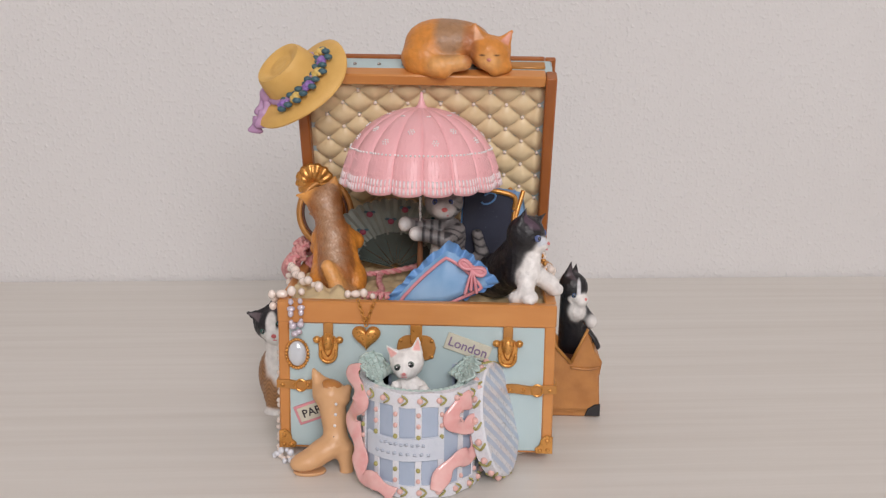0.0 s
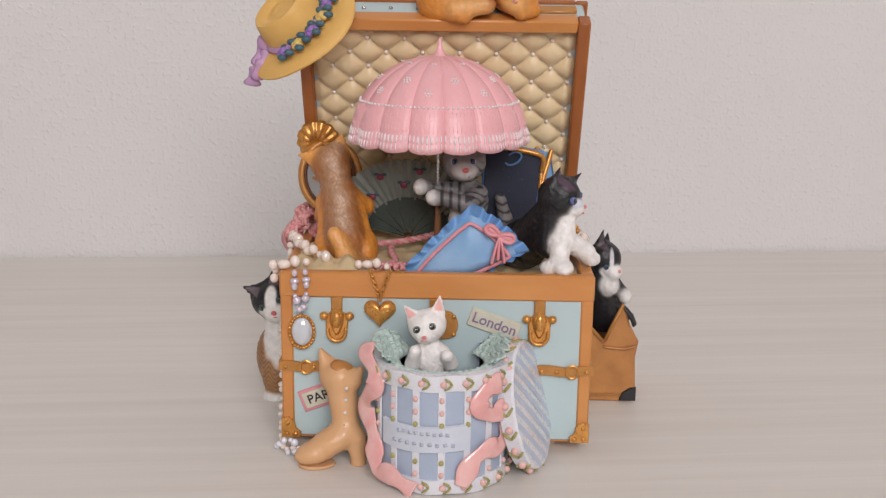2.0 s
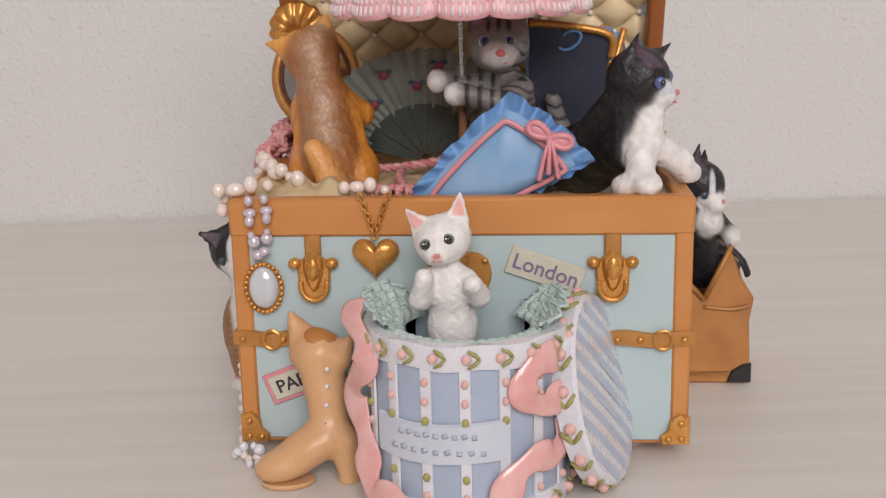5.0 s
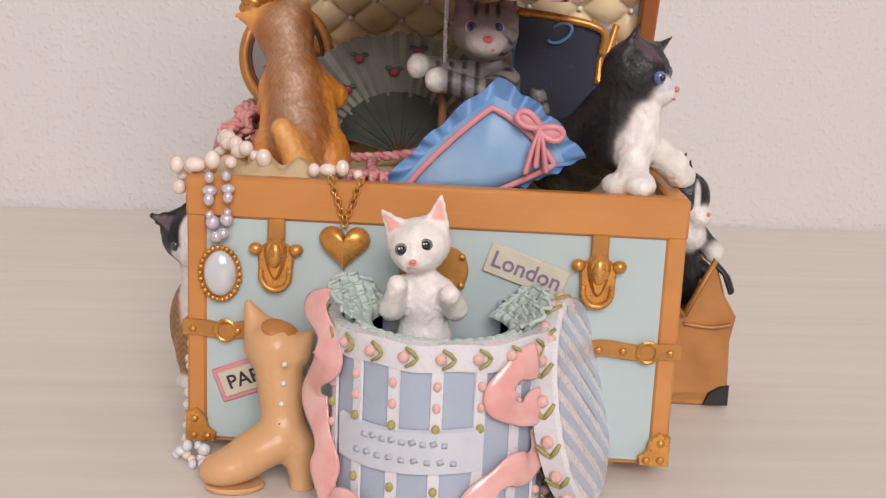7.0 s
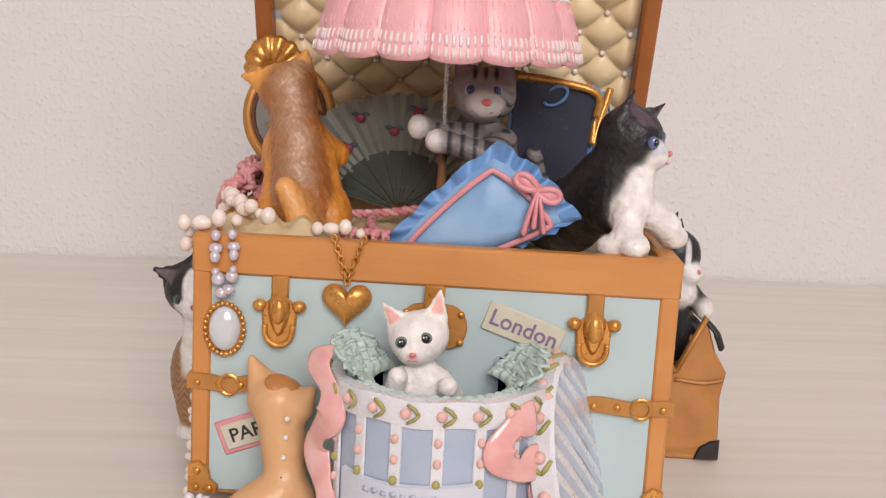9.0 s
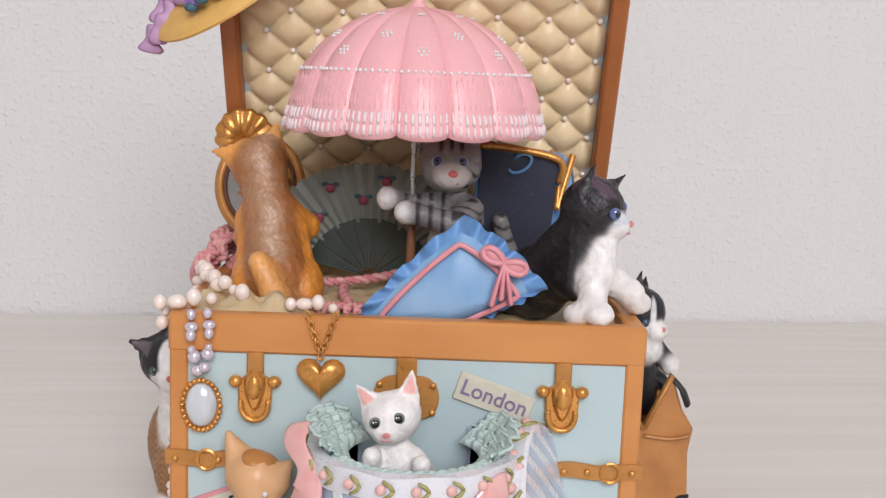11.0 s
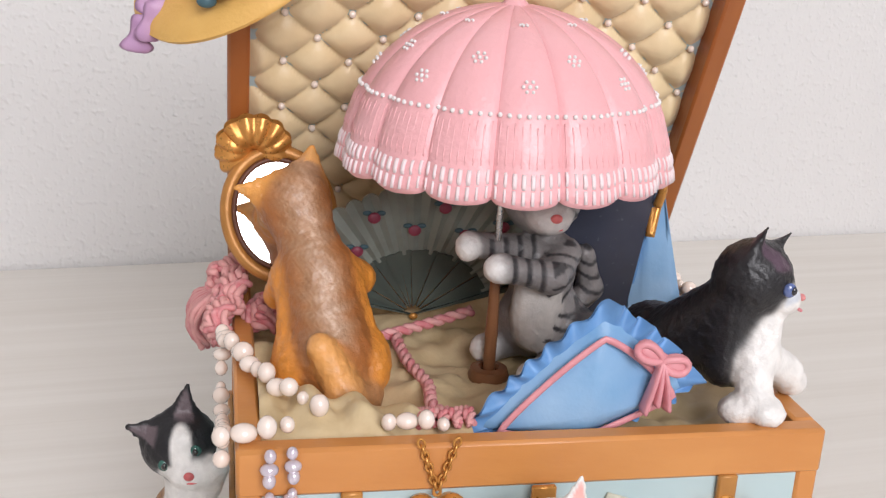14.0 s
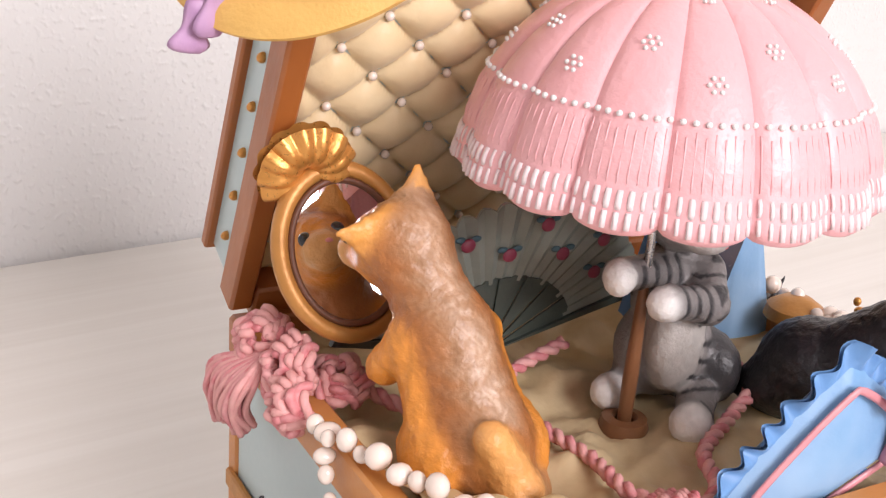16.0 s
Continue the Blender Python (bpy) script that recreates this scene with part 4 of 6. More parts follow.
def grey_tabby():
    s = [E(0.0115, 0.0580, 0.1265, 0.0106, 0.0092, 0.0092, (0.31, 0.29, 0.28)), E(0.0118, 0.0505, 0.1232, 0.0056, 0.0046, 0.0042, DOVE),
         E(0.0140, 0.0620, 0.1060, 0.0098, 0.0086, 0.0120, GREY), E(0.0150, 0.0630, 0.0905, 0.0122, 0.0105, 0.0120, GREY),
         E(0.0110, 0.0545, 0.0965, 0.0070, 0.0050, 0.0125, DOVE), E(0.0250, 0.0580, 0.0860, 0.0070, 0.0095, 0.0090, CHAR),
         C((0.0190, 0.0570, 0.1115), (0.0130, 0.0485, 0.1075), 0.0044, 0.0042, GREY), C((0.0130, 0.0485, 0.1075), (-0.0010, 0.0450, 0.1115), 0.0040, 0.0036, GREY),
         C((0.0060, 0.0580, 0.1125), (-0.0080, 0.0545, 0.1150), 0.0042, 0.0036, GREY), E(-0.0100, 0.0520, 0.1152, 0.0031, 0.0032, 0.0038, SNOW),
         E(-0.0034, 0.0446, 0.1115, 0.0034, 0.0034, 0.0035, SNOW), C((0.0220, 0.0560, 0.0820), (0.0100, 0.0440, 0.0805), 0.0048, 0.0042, GREY),
         E(0.0085, 0.0430, 0.0810, 0.0046, 0.0042, 0.0042, SNOW), C((0.0100, 0.0650, 0.0830), (0.0010, 0.0620, 0.0815), 0.0042, 0.0038, GREY), E(-0.0012, 0.0610, 0.0820, 0.0040, 0.0038, 0.0040, SNOW),
         C((0.0240, 0.0720, 0.0850), (0.0330, 0.0740, 0.0950), 0.0036, 0.0034, GREY), C((0.0330, 0.0740, 0.0950), (0.0300, 0.0730, 0.1060), 0.0034, 0.0030, GREY)]

    def tint(v, c):
        band = np.sin(v[:, 2] * 1500 + 260 * np.abs(v[:, 0] - 0.013) + 3 * np.sin(v[:, 1] * 500))
        w = np.clip(band * 3 - 1.2, 0, 1) * np.clip((0.13 - v[:, 2]) / 0.006, 0, 1)
        arm = np.clip(np.sin(v[:, 0] * 1500) * 3 - 1.0, 0, 1) * (v[:, 0] < 0.013) * (v[:, 2] > 0.104) * (v[:, 2] < 0.117)
        light = c.mean(1) > 0.42
        w = np.where(light, 0, np.maximum(w * (v[:, 0] > 0.012), arm))[:, None]
        c = c * (1 - w) + np.array(CHAR) * w
        for x in (0.0080, 0.0115, 0.0150):
            c = dab(v, c, (x, 0.0535, 0.1340), (0.0008, 0.004, 0.0030), CHAR, 0.0005)
        c = dab(v, c, (0.0118, 0.0490, 0.1235), (0.0064, 0.0045, 0.0045), (0.66, 0.61, 0.58), 0.0018)
        return c
    skin = later(s, 0.0006, 0.0010, tint=tint, fur=0.00022)
    ears = [cat_ear((0.0045, 0.0580, 0.1330), (0.0015, 0.0575, 0.1410), 0.0036, (0.16, 0.14, 0.15), (0.34, 0.22, 0.24), (0, -1, 0.1)),
            cat_ear((0.0175, 0.0580, 0.1335), (0.0205, 0.0575, 0.1412), 0.0036, (0.16, 0.14, 0.15), (0.34, 0.22, 0.24), (0, -1, 0.1))]
    eyes = []
    for x in (0.0068, 0.0152):
        eyes += [((x, 0.0503, 0.1283), (0.0021, 0.0010, 0.0020), (0.55, 0.56, 0.62)), ((x + 0.0001, 0.0497, 0.1283), (0.0016, 0.0008, 0.0017), (0.07, 0.10, 0.26)), ((x, 0.0492, 0.1283), (0.0008, 0.0006, 0.0009), (0.01, 0.01, 0.02))]
    extras = [((0.0122, 0.0462, 0.1246), (0.0017, 0.0008, 0.0013), (0.78, 0.18, 0.17)), ((0.0122, 0.0466, 0.1226), (0.0005, 0.0005, 0.0012), (0.70, 0.16, 0.16)), ((0.0134, 0.0470, 0.1214), (0.0011, 0.0005, 0.0004), (0.70, 0.16, 0.16))]
    return figure("kitten_figurine", skin, extras, "grey striped kitten figurine holding the parasol rod", eyes, ears)


def tuxedo_cat():
    s = [E(0.0545, 0.0170, 0.1190, 0.0098, 0.0092, 0.0095, INKY), E(0.0618, 0.0140, 0.1140, 0.0044, 0.0042, 0.0038, SNOW, (0, 0, -20)),
         C((0.0520, 0.0190, 0.1110), (0.0455, 0.0300, 0.0970), 0.0082, 0.0110, INKY), E(0.0405, 0.0400, 0.0910, 0.0118, 0.0130, 0.0122, INKY), E(0.0360, 0.0440, 0.0860, 0.0090, 0.0085, 0.0075, INKY),
         C((0.0580, 0.0146, 0.1075), (0.0566, 0.0126, 0.0985), 0.0046, 0.0048, SNOW), C((0.0552, 0.0120, 0.0985), (0.0548, 0.0070, 0.0895), 0.0047, 0.0042, SNOW), C((0.0515, 0.0185, 0.1060), (0.0505, 0.0180, 0.0960), 0.0068, 0.0066, INKY),
         E(0.0568, 0.0042, 0.0880, 0.0044, 0.0048, 0.0034, SNOW), C((0.0580, 0.0150, 0.0990), (0.0675, 0.0180, 0.0928), 0.0048, 0.0046, SNOW),
         E(0.0705, 0.0195, 0.0890, 0.0044, 0.0042, 0.0034, SNOW), E(0.0500, 0.0080, 0.0870, 0.0040, 0.0045, 0.0034, CHALK), C((0.0340, 0.0420, 0.0850), (0.0310, 0.0500, 0.0840), 0.0045, 0.0036, INKY)]

    def tint(v, c):
        c = dab(v, c, (0.0634, 0.0088, 0.1146), (0.0031, 0.005, 0.0052), (0.60, 0.63, 0.68), 0.0008)
        c = dab(v, c, (0.0640, 0.0120, 0.1115), (0.005, 0.005, 0.0035), SNOW, 0.001)
        return c
    skin = later(s, 0.0006, 0.0010, tint=tint, fur=0.00028)
    ears = [cat_ear((0.0520, 0.0145, 0.1250), (0.0540, 0.0122, 0.1328), 0.0042, INKY, (0.085, 0.05, 0.075), (0.8, -0.5, 0.1)),
            cat_ear((0.0600, 0.0200, 0.1245), (0.0642, 0.0196, 0.1290), 0.0036, INKY, (0.085, 0.05, 0.075), (0.8, -0.3, 0.1))]
    eyes = [((0.0603, 0.0086, 0.1183), (0.0018, 0.0011, 0.0019), (0.10, 0.14, 0.32)), ((0.0610, 0.0079, 0.1183), (0.0009, 0.0007, 0.0011), (0.01, 0.01, 0.02)), ((0.0640, 0.0170, 0.1195), (0.0012, 0.0014, 0.0018), (0.10, 0.14, 0.32))]
    extras = [((0.0660, 0.0125, 0.1150), (0.0009, 0.0012, 0.0009), ROSY), ((0.0652, 0.0112, 0.1122), (0.0006, 0.0012, 0.0004), (0.66, 0.25, 0.27))]
    return reset(figure("cat_figurine", skin, extras, "black and white cat figurine leaning over the trunk's front rail", eyes, ears), (0.0006, 0.0008, -0.0006), (1, 1, 1), (0.054, 0.02, 0.1))


def side_kitten():
    s = [E(-0.0840, 0.0330, 0.0690, 0.0108, 0.0092, 0.0094, INKY, (0, -20, 0)), E(-0.0808, 0.0255, 0.0635, 0.0062, 0.0050, 0.0046, SNOW),
         C((-0.0815, 0.0340, 0.0580), (-0.0805, 0.0350, 0.0380), 0.0070, 0.0076, SNOW), E(-0.0850, 0.0400, 0.0360, 0.0090, 0.0100, 0.0160, (0.36, 0.17, 0.06)),
         E(-0.0820, 0.0330, 0.0280, 0.0080, 0.0080, 0.0130, (0.40, 0.20, 0.08)), E(-0.0830, 0.0330, 0.0150, 0.0070, 0.0080, 0.0056, SNOW),
         C((-0.0760, 0.0300, 0.0560), (-0.0735, 0.0240, 0.0660), 0.0036, 0.0034, CHALK)]

    def tint(v, c):
        c = dab(v, c, (-0.0834, 0.0240, 0.0715), (0.0030, 0.006, 0.0085), SNOW, 0.001)
        c = dab(v, c, (-0.0850, 0.0235, 0.0625), (0.0060, 0.006, 0.0040), SNOW, 0.001)
        c = dab(v, c, (-0.0800, 0.0270, 0.0480), (0.0050, 0.008, 0.014), SNOW, 0.002)
        h = 0.5 + 0.5 * np.sin(v[:, 2] * 2600 + 5 * np.sin(v[:, 0] * 900))
        w = ((c[:, 0] > 0.25) & (c[:, 2] < 0.2)) * 0.4 * h
        return c * (1 - w[:, None])
    skin = later(s, 0.00062, 0.0011, tint=tint, fur=0.00026)
    ears = [cat_ear((-0.0900, 0.0320, 0.0730), (-0.0985, 0.0310, 0.0755), 0.0042, INKY, (0.12, 0.09, 0.10), (-0.2, -1, 0.2)),
            cat_ear((-0.0830, 0.0335, 0.0770), (-0.0818, 0.0330, 0.0870), 0.0044, INKY, (0.12, 0.09, 0.10), (0.1, -1, 0.2))]
    eyes = []
    for x, z in ((-0.0880, 0.0665), (-0.0795, 0.0705)):
        eyes += [((x, 0.0250, z), (0.0018, 0.0011, 0.0018), (0.03, 0.11, 0.09)), ((x, 0.0243, z), (0.0009, 0.0007, 0.0011), (0.005, 0.006, 0.006))]
    extras = [((-0.0812, 0.0206, 0.0650), (0.0015, 0.0009, 0.0013), (0.62, 0.13, 0.13)), ((-0.0806, 0.0210, 0.0628), (0.0017, 0.0006, 0.0004), (0.62, 0.13, 0.13))]
    return reset(figure("kitten_figurine", skin, extras, "calico kitten figurine clinging to the trunk's side", eyes, ears), (-0.0020, 0.033, -0.0160), (0.99, 0.99, 0.99), (-0.082, 0.03, 0.06))


def bag_kitten():
    s = [E(0.0835, 0.0570, 0.0830, 0.0092, 0.0086, 0.0088, INKY), E(0.0882, 0.0512, 0.0765, 0.0046, 0.0044, 0.0040, SNOW),
         C((0.0830, 0.0590, 0.0740), (0.0840, 0.0620, 0.0480), 0.0072, 0.0085, INKY), E(0.0860, 0.0530, 0.0695, 0.0050, 0.0044, 0.0060, SNOW),
         C((0.0900, 0.0580, 0.0690), (0.0945, 0.0540, 0.0640), 0.0036, 0.0034, INKY), E(0.0955, 0.0525, 0.0630, 0.0034, 0.0034, 0.0038, SNOW), C((0.0930, 0.0600, 0.0560), (0.0985, 0.0590, 0.0500), 0.0026, 0.0022, INKY)]

    def tint(v, c):
        c = dab(v, c, (0.0865, 0.0495, 0.0830), (0.0012, 0.005, 0.0070), (0.68, 0.68, 0.70), 0.0006)
        return dab(v, c, (0.0860, 0.0500, 0.0770), (0.0060, 0.004, 0.0035), SNOW, 0.001)
    skin = later(s, 0.0006, 0.0010, tint=tint, fur=0.00022)
    ears = [cat_ear((0.0800, 0.0560, 0.0895), (0.0815, 0.0540, 0.0985), 0.0036, INKY, (0.08, 0.06, 0.07), (0.5, -1, 0.1)), cat_ear((0.0850, 0.0640, 0.0885), (0.0858, 0.0665, 0.0945), 0.0034, INKY, (0.08, 0.06, 0.07), (0.5, -1, 0.1))]
    eyes = [((0.0835, 0.0487, 0.0800), (0.0016, 0.0011, 0.0015), (0.06, 0.10, 0.18)), ((0.0838, 0.0481, 0.0800), (0.0008, 0.0007, 0.0009), (0.005, 0.006, 0.006))]
    return reset(figure("kitten_figurine", skin, [((0.0908, 0.0480, 0.0778), (0.0010, 0.0009, 0.0010), ROSY)], "black and white kitten figurine peeping out of the leather bag", eyes, ears), (0.0040, 0.040, -0.0128), (0.94, 0.94, 1.0), (0.084, 0.055, 0.085))


ginger_sitter(), ginger_sleeper(), grey_tabby(), tuxedo_cat(), side_kitten(), bag_kitten()

# ---- on the front of the trunk ----


def make_hat_box():
    cx, cy, R, z0, z1 = 0.0030, -0.0185, 0.0292, 0.0015, 0.0530
    h = thing("hat_box", (cx, cy, 0), "powder blue striped hat box with rosebud rims and pink ribbons", "hat box")
    n = 72

    def on(a, z, lift=0.0):
        """a: radians from the front, to the right."""
        return Vector((cx + (R + lift) * math.sin(a), min(cy - (R + lift) * math.cos(a), -0.0004), z))
    span = [-(math.pi - 0.62) + 2 * (math.pi - 0.62) * i / (n - 1) for i in range(n)]
    v = []
    for a in span:
        for lift, z in ((0, z0), (0, z1), (-0.0022, z1), (-0.0022, z0 + 0.02), (-0.02, z0 + 0.018)):
            v.append(on(a, z, lift))
    part("drum", (v, grid_faces(n, 5)), BOX_BLUE, h, "powder blue drum")
    for za, zb, nm in ((z1 - 0.0062, z1 + 0.0008, "upper_band"), (z0 - 0.0008, z0 + 0.0055, "lower_band")):
        v = []
        for a in span:
            wob = 0.0004 * math.sin(a * 9)
            for lift, z in ((-0.0024, zb), (0.0010, zb + wob), (0.0016, (za + zb) / 2), (0.0010, za + wob), (-0.001, za)):
                v.append(on(a, z, lift))
        band = part(nm, (v, grid_faces(n, 5)), LILAC_WHITE, h, "white band painted with rosebuds", smooth=60)
        for k in range(-6, 7):
            a = k * 0.30 + 0.05
            c = on(a, (za + zb) / 2 + 0.0002, 0.0020)
            t = Vector((math.cos(a), math.sin(a), 0))
            part("rosebud", ball(c, (0.0015, 0.0009, 0.0015), 10, 6), BUD, band)
            g = Geo()
            for s in (-1, 1):
                g.add(tube([c + t * 0.0004 + Vector((0, 0, 0.0025 * s)), c + t * 0.0024 + Vector((0, 0, 0.0013 * s)), c + t * 0.0036], [0.0004, 0.0006, 0.0004], 6))
            part("leaf", g, GREEN, band, smooth=180)
    for k in range(-3, 4):
        a = k * 0.375 + 0.03
        v = []
        for i in range(20):
            z = z0 + 0.005 + (z1 - z0 - 0.011) * i / 19
            for da, lift in ((-0.056, 0.0002), (-0.048, 0.0008), (0.048, 0.0008), (0.056, 0.0002)):
                v.append(on(a + da, z, lift))
        st = part("stripe", (v, grid_faces(20, 4)), LILAC_WHITE, h, "raised white stripe")
        for i in range(7):
            if 2 <= i <= 3 and -2 <= k <= 2:
                continue
            part("bud", ball(on(a, 0.0095 + 0.0056 * i, 0.0012), (0.0011, 0.0007, 0.0013), 8, 6), (BUD, GREEN, BUD)[i % 3], st)
    v = []
    for i in range(30):
        a = -0.92 + 1.36 * i / 29
        for z, lift in ((0.0195, 0.0004), (0.0200, 0.0015), (0.0310, 0.0016), (0.0315, 0.0004)):
            v.append(on(a, z + 0.0007 * math.sin(3 * a), lift))
    sign = part("sign_band", (v, grid_faces(30, 4)), SIGN, h, "pale blue shop band with faded lettering")
    for row, (z, length) in enumerate(((0.0280, 0.70), (0.0232, 0.86))):
        g = Geo()
        for i in range(9):
            a = -0.24 - length / 2 + length * i / 8
            g.add(tube([on(a - 0.026, z, 0.0016), on(a + 0.022, z + 0.0006 * (i % 2), 0.0016)], 0.0008, 5))
        part("lettering_bar", g, GREYBAR, sign, smooth=180)
    # two glossy ribbons running down the drum
    left = [on(a, z, lift) for a, z, lift in ((-1.42, 0.0595, 0.0030), (-1.30, 0.0555, 0.0046), (-1.12, 0.0500, 0.0030), (-1.06, 0.0435, 0.0034), (-1.24, 0.0370, 0.0048), (-1.36, 0.0310, 0.0044), (-1.22, 0.0245, 0.0034),
                                              (-1.08, 0.0180, 0.0032), (-1.04, 0.0115, 0.0036), (-0.94, 0.0065, 0.0040), (-0.72, 0.0070, 0.0034), (-0.52, 0.0050, 0.0036), (-0.34, 0.0022, 0.0034))]
    right = [on(a, z, 0.0028) for a, z in ((0.92, 0.0480), (0.70, 0.0472), (0.56, 0.0425), (0.60, 0.0375), (0.78, 0.0345), (1.00, 0.0352), (1.13, 0.0330), (1.18, 0.0270), (1.08, 0.0215), (0.90, 0.0190), (0.70, 0.0195), (0.50, 0.0165), (0.38, 0.0110), (0.30, 0.0050))]
    for k, pts in enumerate((left, right)):
        path = smooth_path(pts, 6)
        rad = [0.0047 * (0.84 + 0.20 * math.sin(i * 0.45 + k)) for i in range(len(path))]
        part("ribbon", tube(path, rad, 14, flat=0.22, up=lambda q: (Vector((q.x - cx, q.y - cy, 0)).normalized() + Vector((0, -1.2, 0.2))).normalized()), RIBBON, h, "glossy pink ribbon", smooth=180)
    # sea-green lace spilling over the rim at the back corners: gathered frills with a crimped edge
    random.seed(7)
    for a0, a1, zt in ((-2.35, -0.98, 0.0612), (0.98, 2.35, 0.0600)):
        for layer in range(4):
            nu, nv = 90, 9
            v = []
            ph = random.uniform(0, 6)
            for i in range(nu):
                u = i / (nu - 1)
                a = a0 + (a1 - a0) * u
                crest = (zt - 0.0026 * layer - 0.0495) * (0.62 + 0.38 * math.sin(math.pi * u) ** 0.6) + 0.0005 * math.sin(u * 31 + ph)
                for j in range(nv):
                    w = j / (nv - 1)
                    fold = (0.0011 * math.sin(u * 36 + ph + 1.2 * w) + 0.0003 * math.sin(u * 83 + 2 * ph)) * w
                    q = on(a, 0.0495 + crest * math.sin(w * 1.45), -0.0032 - 0.0024 * layer + 0.0030 * w * w + fold)
                    q.y = min(q.y, -0.0022 - 0.0006 * layer)
                    v.append(q)
            part("lace_frill", (v, grid_faces(nu, nv)), LACE, h, "sea-green lace lining spilling out", smooth=180)
            g = Geo()
            g.add(tube([v[i * nv + nv - 1] for i in range(nu)], [0.0004 + 0.0003 * abs(math.sin(i * 1.9)) for i in range(nu)], 6))
            part("lace_edge", g, LACE, h, smooth=180)
    g = Geo()
    for i in range(40):
        a = -1.3 + 2.6 * i / 39
        c = on(a, 0.0524, -0.0046 - 0.0014 * (i % 2))
        g.add(ball(c, (0.0019, 0.0013, 0.0012), 8, 6))
    part("lace_edge", g, LACE, h, smooth=180)
    # black disc across the box: the shade of its depth, put in as colour
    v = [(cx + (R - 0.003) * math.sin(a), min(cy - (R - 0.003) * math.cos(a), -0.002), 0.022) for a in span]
    part("shade_disc", ([(cx, cy, 0.022)] + v, [(0, i, i + 1) for i in range(1, n)]), BLACK, h, "dark fill for the shaded inside")
    return keep_place(h)


hat_box = make_hat_box()


def make_box_lid(h):
    """The hat box's oval cover, leaning on its side."""
    top, bot = Vector((0.0352, -0.0095, 0.0568)), Vector((0.0455, -0.0190, 0.0012))
    v = (top - bot).normalized()
    nrm = Vector((1.0, -0.36, 0.06))
    nrm = (nrm - v * nrm.dot(v)).normalized()
    side = v.cross(nrm)
    M = Matrix.Translation((top + bot) / 2) @ Matrix((side, v, nrm)).transposed().to_4x4()
    R, T = (top - bot).length / 2, 0.0080
    sq = 0.88
    prof = [(0.0001, -T / 2), (R - 0.002, -T / 2), (R, -T / 2 + 0.0008), (R + 0.0002, T / 2 - 0.001), (R - 0.0008, T / 2), (R * 0.6, T / 2 + 0.0005), (0.0001, T / 2 + 0.0007)]
    body = part("lid", Geo().add(lathe(prof, 56), M @ Matrix.Diagonal((sq, 1, 1, 1))), LILAC_WHITE, h, "oval white lid with blue stripes and a rosebud rim")
    ux, uy = math.cos(math.radians(-56)), math.sin(math.radians(-56))      # stripes run aslant over the top
    for k in range(-4, 5):
        x = k * 0.0060
        half = math.sqrt(max(0, 1 - (x / (R * 0.95)) ** 2)) * R * 0.95
        q = []
        for i in range(-8, 9):
            for dx in (-0.0015, 0.0, 0.0015):
                a, b = x + dx, half * i / 8
                px, py = a * ux + b * uy, -a * uy + b * ux
                rr = math.hypot(px, py) / R
                q.append(M @ Vector((sq * px, py, T / 2 + 0.00095 - 0.0009 * max(0, rr - 0.1))))
        part("stripe", (q, grid_faces(17, 3)), STRIPE, body, "pale blue stripe", smooth=180)
    for k in range(17):
        a = 2 * math.pi * k / 17
        at = lambda w, z=0.0: M @ Vector((sq * (R + 0.0004) * math.cos(w), (R + 0.0004) * math.sin(w), z))
        part("rosebud", ball(at(a), 0.0018, 8, 6), BUD, body)
        g = Geo()
        for s in (-1, 1):
            g.add(tube([at(a + 0.03, 0.0032 * s), at(a + 0.10, 0.0016 * s), at(a + 0.155)], [0.0005, 0.0008, 0.0005], 6))
        part("leaf", g, GREEN, body, smooth=180)
    for o in (body,):
        o.matrix_parent_inverse = Matrix.Translation(-h.location)


make_box_lid(hat_box)


